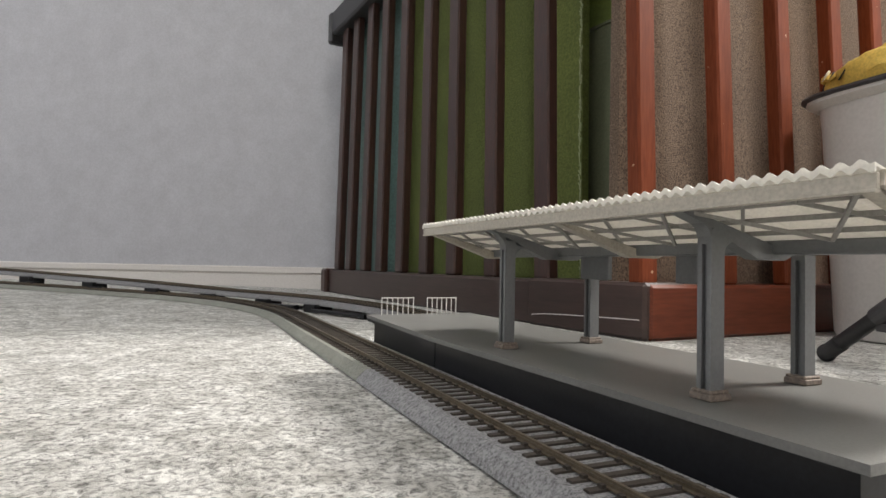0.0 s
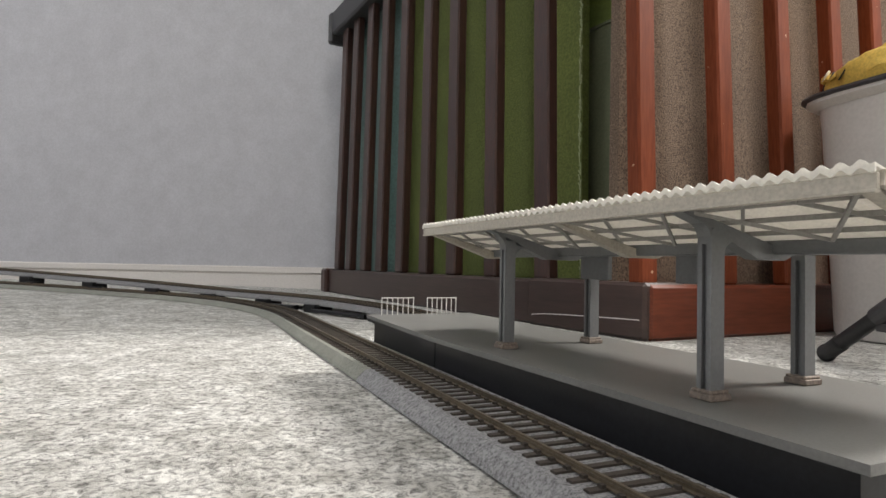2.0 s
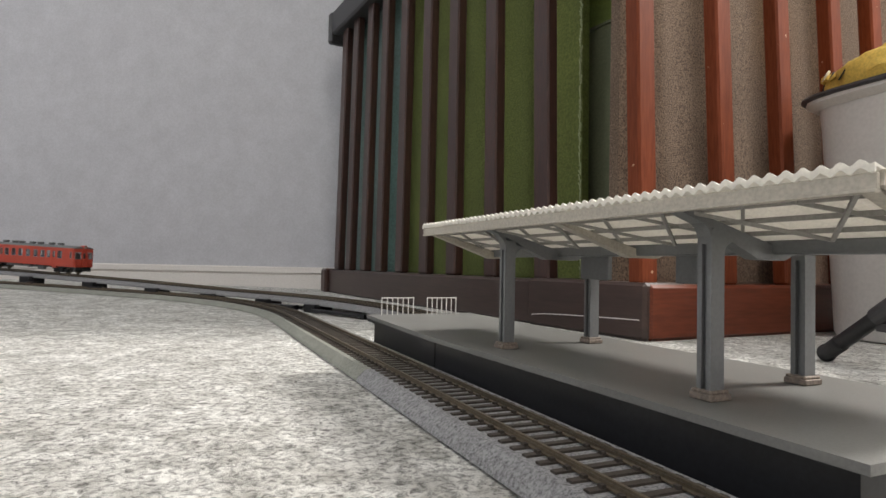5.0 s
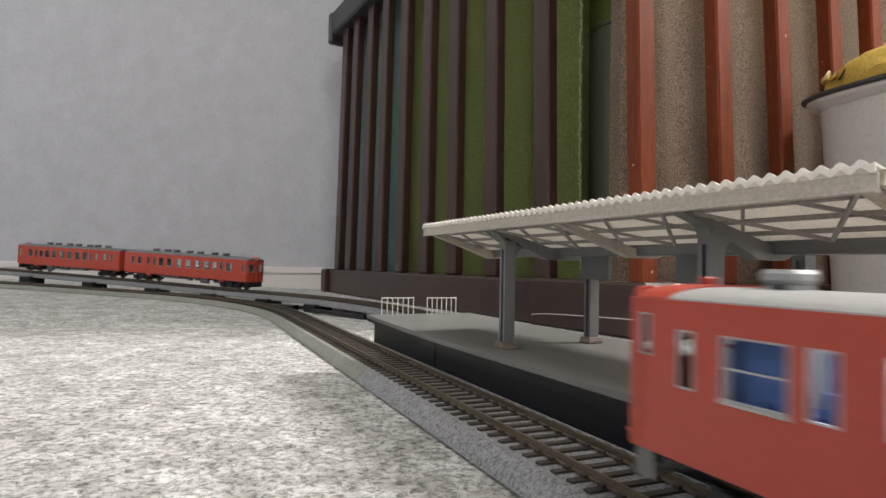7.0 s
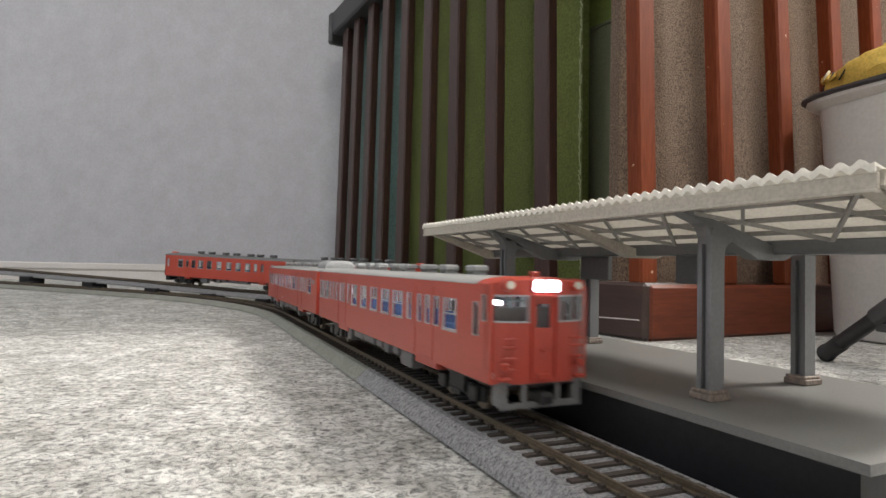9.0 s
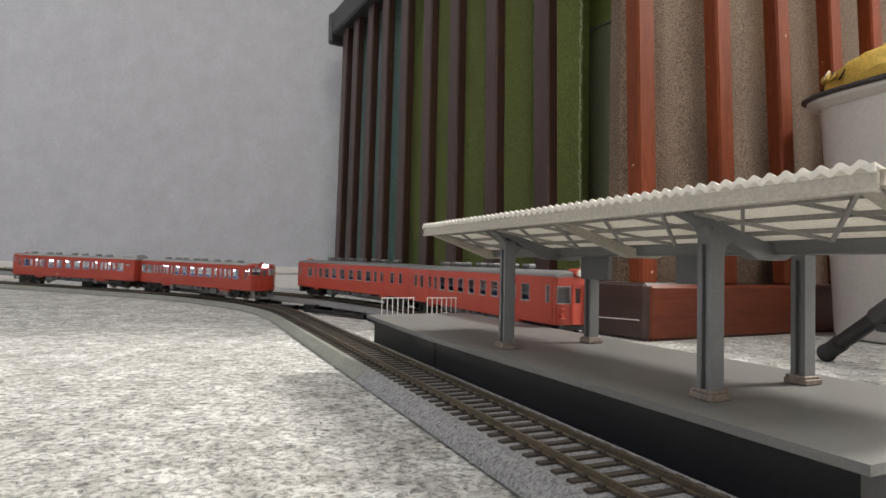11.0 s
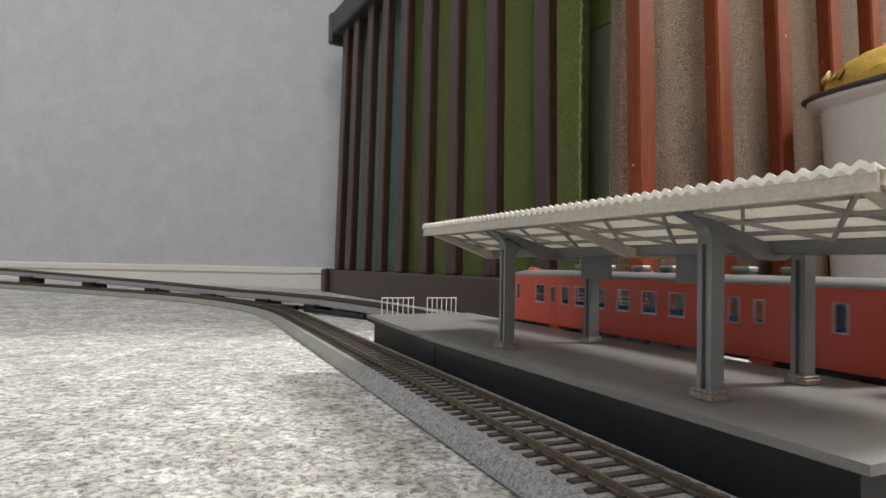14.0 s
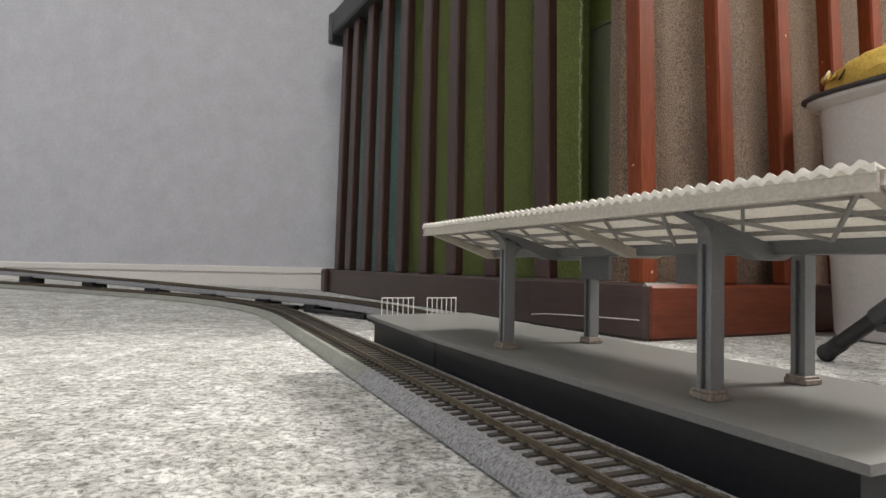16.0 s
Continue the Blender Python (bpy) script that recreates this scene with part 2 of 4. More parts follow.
def make_path(x, y, heading, segments, grades, step=0.01):
    """Samples (s, x, y, z, heading) of a track's centre line; heading in radians, left of +y. segments: (length, curvature to the left)."""
    out, s, h = [], 0.0, math.radians(heading)
    marks = [g[0] for g in grades]
    for length, bend in segments:
        n = max(1, round(length / step))
        d = length / n
        for _ in range(n):
            out.append((s, x, y, float(np.interp(s, marks, [g[1] for g in grades])), h))
            mid = h + bend * d / 2
            x, y, h, s = x - math.sin(mid) * d, y + math.cos(mid) * d, h + bend * d, s + d
    out.append((s, x, y, float(np.interp(s, marks, [g[1] for g in grades])), h))
    return np.array(out)


def path_at(path, s):
    """Centre point and heading of a track at the way s along it."""
    return tuple(float(np.interp(s, path[:, 0], path[:, k])) for k in (1, 2, 3, 4))


def swell(x, y):
    """The carpet lies a little higher towards the far curve."""
    a = min(1.0, max(0.0, (-0.17 - x) / 0.58))
    b = min(1.0, max(0.0, (y - 0.45) / 0.25))
    return 0.0114 * a * b * b * (3 - 2 * b)


INNER = make_path(1.2142, -2.5201, 23.55, [(3.415, 0), (0.388, 1 / 0.50), (0.42, 0.25), (2.6, 1 / 0.55)], [(0, 0.0), (8, 0.0)])
INNER[:, 3] = [swell(row[1], row[2]) for row in INNER]
OUTER = make_path(0.727, -0.942, 25.7, [(1.685, 0), (0.44, 1 / 0.61), (0.48, 0.06), (3.0, 1 / 0.61)],
                  [(0, 0.0025), (1.60, 0.0025), (2.10, 0.011), (2.30, 0.0195), (2.65, 0.0315), (3.2, 0.034), (6, 0.034)])


# ---- room ----
X0, X1, Y0, Y1, TOP = -2.7, 2.4, -3.2, 1.36, 2.4


def build_room():
    bm = bmesh.new()
    nx, ny = 150, 130
    xs, ys = np.linspace(X0, X1, nx), np.linspace(Y0, Y1, ny)
    grid = [[bm.verts.new((x, y, swell(x, y))) for y in ys] for x in xs]
    for i in range(nx - 1):
        for j in range(ny - 1):
            bm.faces.new((grid[i][j], grid[i + 1][j], grid[i + 1][j + 1], grid[i][j + 1]))
    tagged(part("floor", bm, CARPET, label="light grey flecked loop-pile carpet floor", smooth=True), category="carpet floor", kind="structure")
    for name, row in {"wall_north": (X0 - 0.1, X1 + 0.1, Y1, Y1 + 0.1), "wall_south": (X0 - 0.1, X1 + 0.1, Y0 - 0.1, Y0), "wall_east": (X1, X1 + 0.1, Y0, Y1), "wall_west": (X0 - 0.1, X0, Y0, Y1)}.items():
        tagged(part(name, boxes((*row, -0.05, TOP)), WALLPAPER, label="pale grey textured wallpaper wall"), category="wall", kind="structure")
    tagged(part("ceiling", boxes((X0 - 0.1, X1 + 0.1, Y0 - 0.1, Y1 + 0.1, TOP, TOP + 0.1)), CEILING, label="plain white ceiling"), category="ceiling", kind="structure")
    bm = bmesh.new()
    outline = [(0, -0.02), (0.009, -0.02), (0.009, 0.033), (0.0045, 0.0338), (0.0045, 0.0372), (0.009, 0.0380), (0.009, 0.0490), (0.007, 0.0515), (0, 0.0515)]
    prism(bm, [(-x, z) for x, z in outline], X1 - X0, Matrix.Translation((X1, Y1 - 0.0005, 0)) @ pose(0, 0, 0, 0, 0, 90))
    tagged(part("baseboard", bm, SKIRTING, label="cream painted skirting board with a groove"), category="skirting board", kind="structure")


build_room()

# ---- tracks ----
RAILTOP = 0.0096


def sweep(bm, path, s0, s1, profile, step=0.012):
    """A closed profile (to the right, up) carried along a track's line."""
    n = max(2, round((s1 - s0) / step))
    rings = []
    for i in range(n + 1):
        x, y, z, h = path_at(path, s0 + (s1 - s0) * i / n)
        rings.append([bm.verts.new((x + math.cos(h) * a, y + math.sin(h) * a, z + b)) for a, b in profile])
    k = len(profile)
    for p, q in zip(rings, rings[1:]):
        for j in range(k):
            bm.faces.new((p[j], p[(j + 1) % k], q[(j + 1) % k], q[j]))
    bm.faces.new(rings[0])
    bm.faces.new(rings[-1][::-1])


def sleeper_mesh():
    bm = bmesh.new()
    box(bm, -0.0150, 0.0150, -0.00125, 0.00125, 0.0050, 0.0073)
    for side in (-1, 1):
        for d in (-0.0018, 0.0018):
            c = side * 0.00865 + d
            box(bm, c - 0.0007, c + 0.0007, -0.0009, 0.0009, 0.0073, 0.0082)
    return mesh_of("sleeper", bm, SLEEPER)


def build_track(path, pieces, s_seen, s_all, label, half):
    track = thing("model_railway_track", pose(0, 0, 0), label, "toy railway track")
    for s0, s1, mat in pieces:
        bm = bmesh.new()
        sweep(bm, path, s0 + 0.0002, s1 - 0.0002, [(-half + 0.0010, 0.0002), (half - 0.0010, 0.0002), (half - 0.0010, 0.0007), (half, 0.0009), (half - 0.0012, 0.0026), (0.0178, 0.0066), (-0.0178, 0.0066), (-half + 0.0012, 0.0026), (-half, 0.0009), (-half + 0.0010, 0.0007)])
        part("roadbed", bm, mat, track, smooth=False)
    for side in (-1, 1):
        c = side * 0.00865
        bm = bmesh.new()
        sweep(bm, path, s_all[0], s_all[1], [(c - 0.0011, 0.0072), (c + 0.0011, 0.0072), (c + 0.0011, 0.0076), (c + 0.0003, 0.0078), (c + 0.0003, 0.0087), (c + 0.0005, 0.0089), (c + 0.0005, RAILTOP), (c - 0.0005, RAILTOP), (c - 0.0005, 0.0089), (c - 0.0003, 0.0087), (c - 0.0003, 0.0078), (c - 0.0011, 0.0076)])
        part("rail", bm, RAIL, track, "brown-sided rail with a worn bright head")
    me = sleeper_mesh()
    n = int((s_seen[1] - s_seen[0]) / PITCH)
    for i in range(n):
        x, y, z, h = path_at(path, s_seen[0] + i * PITCH)
        piece("sleeper", me, track, Matrix.Translation((x, y, z)) @ Matrix.Rotation(h, 4, "Z"))
    bm = bmesh.new()
    for s0, s1 in ((s_all[0], s_seen[0]), (s_seen[1], s_all[1])):
        for i in range(int((s1 - s0) / PITCH)):
            x, y, z, h = path_at(path, s0 + (i + 0.5) * PITCH)
            box(bm, -0.0150, 0.0150, -0.0016, 0.0016, 0.0050, 0.0073, m=Matrix.Translation((x, y, z)) @ Matrix.Rotation(h, 4, "Z"))
    tagged(part("far_sleepers", bm, SLEEPER, track), kind="stuff")
    # rail joiners at the joints
    for s0, s1, mat in pieces[1:]:
        for side in (-1, 1):
            x, y, z, h = path_at(path, s0)
            bm = boxes((side * 0.00865 - 0.0013, side * 0.00865 + 0.0013, -0.006, 0.006, 0.0074, 0.0086), bevel=0.0003)
            ob = part("rail_joiner", bm, RAIL, track)
            ob.matrix_local = Matrix.Translation((x, y, z)) @ Matrix.Rotation(h, 4, "Z")
    return track


PITCH = 0.0072
build_track(INNER, [(0.05, 2.2, BALLAST), (2.2, 2.795, BALLAST), (2.795, 3.095, BALLAST), (3.095, 3.53, OLDBALLAST), (3.53, 3.88, OLDBALLAST), (3.88, 4.3, OLDBALLAST), (4.3, 6.8, BALLAST)], (2.72, 4.35), (0.05, 6.8),
            "brown sleepers and rails on a grey ballast roadbed, laid on carpet", 0.0234)
build_track(OUTER, [(0.05, 1.2, FARBALLAST), (1.2, 1.69, FARBALLAST), (1.69, 2.13, FARBALLAST), (2.13, 2.65, FARBALLAST), (2.65, 5.5, FARBALLAST)], (1.20, 2.75), (0.05, 5.5),
            "brown sleepers and rails on grey roadbed, climbing on black piers", 0.0257)


def build_pier(s, reach):
    """A black incline pier under the outer track with a flat bar towards the next one."""
    x, y, z, h = path_at(OUTER, s)
    low = swell(x, y)
    tall = max(0.0035, z - low)
    ob = thing("incline_pier", Matrix.Translation((x, y, low)) @ Matrix.Rotation(h, 4, "Z"), "black plastic pier block under the raised track", "track pier", "piers under the outer track")
    part("pier_block", boxes((-0.028, -0.006, -0.008, 0.008, 0.0, tall - 0.0003), bevel=0.0005), PIER, ob)
    part("clip", boxes((-0.036, -0.0281, -0.012, 0.012, 0.0, tall + 0.0024), bevel=0.0008), PIER, ob)
    end = min(0.008, reach * 0.45)
    high = tall * 0.66
    part("bar", boxes((-0.042, -0.032, -0.0125 - reach, -0.0122, max(0.0004, high - 0.0034), high), bevel=0.0004), PIER, ob)
    part("bar_foot", boxes((-0.0422, -0.0318, -0.0125 - reach, -0.0125 - reach + end, 0.0, high + 0.0004), bevel=0.0004), PIER, ob)


for s, reach in ((2.525, 0.020), (2.375, 0.020), (2.24, 0.022), (2.131, 0.026), (2.02, 0.056), (1.915, 0.10), (1.765, 0.006)):
    build_pier(s, reach)

# ---- platform ----
PF3 = Matrix.Translation((-0.0615, 0.4477, 0)) @ Matrix.Rotation(math.atan2(-0.9105, 0.4136), 4, "Z")   # x along the platform, y away from the inner track
DECKTOP, LENGTH, WIDE = 0.0228, 0.3596, 0.0945


JOINT = 0.1380


def slab(outline, z0, z1, bevel):
    """A flat slab over an outline in x and y."""
    bm = bmesh.new()
    low = [bm.verts.new((x, y, z0)) for x, y in outline]
    high = [bm.verts.new((x, y, z1)) for x, y in outline]
    bm.faces.new(low[::-1])
    bm.faces.new(high)
    for i in range(len(low)):
        j = (i + 1) % len(low)
        bm.faces.new((low[i], low[j], high[j], high[i]))
    if bevel:
        bmesh.ops.bevel(bm, geom=list(bm.edges), offset=bevel, segments=1, affect="EDGES")
    return bm


def build_platform():
    ob = thing("station_platform", PF3, "grey model station platform with black sides, between the tracks", "model platform")
    # the end section narrows a little towards its tip
    for outline in ([(-0.002, 0.0058), (JOINT - 0.00002, -0.0024), (JOINT - 0.00002, WIDE - 0.003), (-0.004, WIDE)],
                    [(JOINT + 0.00002, -0.0024), (LENGTH, -0.0008), (LENGTH, WIDE), (JOINT + 0.00002, WIDE - 0.003)]):
        part("deck", slab(outline, DECKTOP - 0.0024, DECKTOP, 0.0), DECK, ob, "matt grey platform deck")
    for outline in ([(0.0135, 0.0072), (JOINT - 0.0003, 0.0012), (JOINT - 0.0003, WIDE - 0.005), (0.0135, WIDE - 0.003)],
                    [(JOINT + 0.0002, 0.0014), (LENGTH - 0.004, 0.0028), (LENGTH - 0.004, WIDE - 0.003), (JOINT + 0.0002, WIDE - 0.005)]):
        part("side_wall", slab(outline, 0.0, DECKTOP - 0.0025, 0.0), DECKSIDE, ob, "smooth black side wall")


def build_railing(u, v0, v1):
    ob = thing("platform_railing", PF3 @ Matrix.Translation((u, v0, DECKTOP)), "small white wire railing at the platform's end", "railing", "railings on the platform")
    wide, n = v1 - v0, 7
    part("top_bar", boxes((-0.0004, 0.0004, 0.0, wide, 0.0125, 0.0133)), WHITEWIRE, ob)
    for i in range(n):
        y = (wide - 0.0008) * i / (n - 1)
        part("post", boxes((-0.0003, 0.0003, y, y + 0.0006, 0.0, 0.0125)), WHITEWIRE, ob)


EDGE_Z, VALLEY_Z, MIDV = 0.0806, 0.0680, 0.0465
U0, U1 = 0.122, 0.3605
FRAMES = [0.1265, 0.1870, 0.2440, 0.3000, 0.3570]
PILLARS = {(1, -1): (0.1900, 0.0150), (3, -1): (0.3040, 0.0180), (1, 1): (0.1850, 0.0685), (3, 1): (0.2970, 0.0703)}


def slope_z(v):
    return VALLEY_Z + (EDGE_Z - VALLEY_Z) * abs(v - MIDV) / MIDV


def build_canopy():
    ob = thing("platform_canopy", PF3, "white corrugated butterfly canopy on grey pillars over the platform", "platform canopy")
    # two corrugated wings
    for side in (0, 1):
        bm = bmesh.new()
        n = round((U1 - U0) / 0.0007)
        outer, inner = (-0.0010, MIDV) if side == 0 else (2 * MIDV + 0.0010, MIDV)
        rows = []
        for i in range(n + 1):
            u = U0 + (U1 - U0) * i / n
            lift = 0.00062 * math.sin(2 * math.pi * u / 0.0041)
            lip = outer + (0.0006 if side == 0 else -0.0006)
            rows.append([bm.verts.new((u, v, slope_z(v) + up + lift)) for v, up in ((outer, 0.0032), (inner, 0.0032), (inner, 0.0026), (lip, 0.0026), (lip, 0.0014), (outer, 0.0014))])
        for p, q in zip(rows, rows[1:]):
            for j in range(6):
                bm.faces.new((p[j], p[(j + 1) % 6], q[(j + 1) % 6], q[j]))
        bm.faces.new(rows[0])
        bm.faces.new(rows[-1][::-1])
        part("roof_sheet", bm, ROOFING, ob, "white corrugated roof sheet")
    for v in (0.0, 2 * MIDV):
        part("fascia", boxes((U0, U1, v - 0.0003, v + 0.0010, EDGE_Z - 0.0024, EDGE_Z + 0.0012), (U0, U1, v - 0.0008, v + 0.0014, EDGE_Z - 0.0030, EDGE_Z - 0.0022), bevel=0.0002), CREAM, ob, "cream edge strip")
    for u in (U0, U1):
        bm = bmesh.new()
        for s in (-1, 1):
            bar(bm, (u, MIDV, VALLEY_Z + 0.0002), (u, MIDV + s * (MIDV - 0.0012), EDGE_Z + 0.0002), 0.0014, 0.0034)
        part("end_strip", bm, CREAM, ob, "cream edge strip")
    # purlins and the zigzag bracing under the sheets
    for s in (-1, 1):
        for k in (0.30, 0.53, 0.77):
            v = MIDV + s * MIDV * k
            part("purlin", boxes((U0 + 0.001, U1 - 0.001, v - 0.0006, v + 0.0006, slope_z(v) + 0.0002, slope_z(v) + 0.0016)), BRACING, ob)
        for i in range(len(FRAMES) - 1):
            for half in (0, 1):
                ua = FRAMES[i] + (FRAMES[i + 1] - FRAMES[i]) * half / 2
                ub = FRAMES[i] + (FRAMES[i + 1] - FRAMES[i]) * (half + 1) / 2
                lo, hi = MIDV + s * 0.010, MIDV + s * (MIDV - 0.001)
                ends = ((ua, lo), (ub, hi)) if half == 0 else ((ua, hi), (ub, lo))
                for flip in (0, 1):
                    (u_a, v_a), (u_b, v_b) = ends
                    if flip:
                        v_a, v_b = v_b, v_a
                    bm = bmesh.new()
                    bar(bm, *[(u, v, slope_z(v) + 0.0006 - 0.0011 * flip) for u, v in ((u_a, v_a), (u_b, v_b))], 0.0010, 0.0011)
                    part("brace", bm, BRACING, ob)
    # frames across: rafters that rise from the valley
    for i, u in enumerate(FRAMES):
        onpillar = i in (1, 3)
        mat = STEEL if onpillar else CREAM
        for s in (-1, 1):
            reach = MIDV - 0.001
            bm = bmesh.new()
            outline = [(0.0, VALLEY_Z + 0.0004), (reach, EDGE_Z - 0.0002), (reach, EDGE_Z - 0.0016), (0.007, VALLEY_Z - 0.0022), (0.0, VALLEY_Z - 0.0022)]
            if onpillar:
                outline = [(0.0, VALLEY_Z + 0.0004), (reach, EDGE_Z - 0.0002), (reach, EDGE_Z - 0.0018), (0.0345, 0.0752), (0.0300, 0.0735), (0.0240, 0.0705), (0.011, VALLEY_Z - 0.0030), (0.0, VALLEY_Z - 0.0030)]
            at = PILLARS[i, s][0] if onpillar else u
            deep = 0.0050 if onpillar else 0.0042
            prism(bm, outline, deep, Matrix.Translation((at, MIDV, 0)) @ pose(0, 0, 0, 0, 0, 90 * s) @ Matrix.Translation((0, -deep / 2, 0)))
            part("rafter", bm, mat, ob, "grey pillar arm" if onpillar else "cream rafter")
    part("valley_beam", boxes((U0 + 0.003, U1 - 0.003, MIDV - 0.0045, MIDV + 0.0045, VALLEY_Z - 0.0014, VALLEY_Z + 0.0030), bevel=0.0005), STEEL, ob, "grey beam along the valley")
    # pillars
    for (i, side), (u, v) in PILLARS.items():
        bm = bmesh.new()
        w, d, foot, head = 0.0026, 0.0027, DECKTOP + 0.0025, 0.0735
        # a square post with a slot on the faces towards the tracks
        outline = [(-w, -d), (-0.0009, -d), (-0.0009, -d + 0.0013), (0.0009, -d + 0.0013), (0.0009, -d), (w, -d), (w, d), (0.0009, d), (0.0009, d - 0.0013), (-0.0009, d - 0.0013), (-0.0009, d), (-w, d)]
        low = [bm.verts.new((u + a, v + b, foot)) for a, b in outline]
        high = [bm.verts.new((u + a, v + b, head)) for a, b in outline]
        bm.faces.new(low)
        bm.faces.new(high[::-1])
        for a in range(len(outline)):
            b = (a + 1) % len(outline)
            bm.faces.new((low[a], low[b], high[b], high[a]))
        part("pillar", bm, STEEL, ob, "grey pillar with a slot in its faces")
        part("pillar_foot", boxes((u - 0.0041, u + 0.0041, v - 0.0043, v + 0.0043, DECKTOP + 0.0001, DECKTOP + 0.0021), (u - 0.0037, u + 0.0037, v - 0.0039, v + 0.0039, DECKTOP + 0.0021, DECKTOP + 0.0031), bevel=0.0003), PLINTH, ob, "brownish worn pillar foot")
        # gusset that rounds the corner between pillar and arm
        for s in (-1, 1):
            bm = bmesh.new()
            outer = s == side
            top, wide, deep = (0.0752, 0.0042, 0.0062) if outer else (0.0718, 0.0062, 0.0066)
            pts = [(0, top), (wide, top + (0.0012 if outer else -0.0022))] + [(wide * (1 - math.sin(a)), top - deep * (1 - math.cos(a)) - (0.0 if outer else 0.0022 * (1 - math.sin(a)))) for a in (0.3, 0.6, 0.9, 1.2, math.pi / 2)]
            prism(bm, [(0.0026 + a, z) for a, z in pts], 0.0050, Matrix.Translation((u, v, 0)) @ pose(0, 0, 0, 0, 0, 90 * s) @ Matrix.Translation((0, -0.0025, 0)))
            part("gusset", bm, STEEL, ob)
    for u in (0.209, 0.2685):
        part("hanging_sign", boxes((u - 0.010, u + 0.010, MIDV + 0.004, MIDV + 0.0064, 0.0560, VALLEY_Z - 0.001), bevel=0.0003), STEEL, ob, "plain grey hanging board")


build_platform()
build_railing(0.004, 0.0155, 0.0420)
build_railing(0.006, 0.0520, 0.0775)
build_canopy()

# ---- slatted wooden pen with rolled carpets ----
PEN_A, PEN_B = Vector((-0.253, 1.2705, 0)), Vector((0.1761, 0.5028, 0))
LEFT = Matrix.Translation(PEN_A) @ Matrix.Rotation(math.atan2(-0.8729, 0.4879), 4, "Z")      # x along the long side, +y into the pen
RIGHT = Matrix.Translation(PEN_B) @ Matrix.Rotation(math.atan2(0.4562, 0.8899), 4, "Z")
LONG = 0.8795
PLINTH_H, PEN_TOP = 0.0485, 0.545


def upright(name, ob, x, wide, deep, y, top, lean, mat, label=""):
    bm = boxes((-wide / 2, wide / 2, y, y + deep, PLINTH_H, top), bevel=0.002)
    for v in bm.verts:
        v.co.x += x + lean * (v.co.z - PLINTH_H)
    return part(name, bm, mat, ob, label)


def build_pen():
    ob = thing("slatted_wooden_pen", LEFT, "dark brown slatted wooden panel on a heavy base rail", "wooden panel")
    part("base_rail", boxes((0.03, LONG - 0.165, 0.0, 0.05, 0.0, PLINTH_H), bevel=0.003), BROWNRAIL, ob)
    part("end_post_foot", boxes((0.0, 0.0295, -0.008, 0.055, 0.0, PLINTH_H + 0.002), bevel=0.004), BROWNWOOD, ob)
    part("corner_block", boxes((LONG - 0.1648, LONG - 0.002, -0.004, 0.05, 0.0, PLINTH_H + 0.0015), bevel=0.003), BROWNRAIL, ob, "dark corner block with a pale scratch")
    bm = bmesh.new()
    for i in range(8):
        a, b = [(LONG - 0.156 + 0.148 * k / 8, -0.0042, 0.0112 + 0.0068 * (k / 8) ** 0.6) for k in (i, i + 1)]
        bar(bm, a, b, 0.0008, 0.0008)
    part("scratch", bm, SKIRTING, ob, "thin pale scratch")
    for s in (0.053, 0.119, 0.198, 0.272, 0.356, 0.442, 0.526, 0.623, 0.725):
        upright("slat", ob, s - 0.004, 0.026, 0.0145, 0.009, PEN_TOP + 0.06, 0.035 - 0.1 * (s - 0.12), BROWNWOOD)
    part("top_rail", boxes((0.0285, LONG, -0.006, 0.04, PEN_TOP, PEN_TOP + 0.05), bevel=0.004), DARKPLASTIC, ob, "dark top rail with a capped end")
    part("end_cap", boxes((0.010, 0.028, -0.009, 0.044, PEN_TOP - 0.016, PEN_TOP + 0.050), bevel=0.004), DARKPLASTIC, ob)
    ob = thing("slatted_wooden_pen", RIGHT, "reddish-brown slatted wooden panel on a heavy base rail", "wooden panel")
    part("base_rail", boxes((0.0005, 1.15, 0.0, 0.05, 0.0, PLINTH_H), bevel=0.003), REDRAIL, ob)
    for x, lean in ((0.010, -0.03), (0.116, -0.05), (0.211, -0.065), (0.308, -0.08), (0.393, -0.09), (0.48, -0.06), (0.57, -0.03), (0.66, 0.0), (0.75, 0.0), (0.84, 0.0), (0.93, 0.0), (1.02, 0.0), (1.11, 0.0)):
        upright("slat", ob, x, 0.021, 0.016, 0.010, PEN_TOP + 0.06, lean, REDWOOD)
    part("top_rail", boxes((0.0, 1.15, -0.006, 0.04, PEN_TOP, PEN_TOP + 0.05), bevel=0.004), REDWOOD, ob)


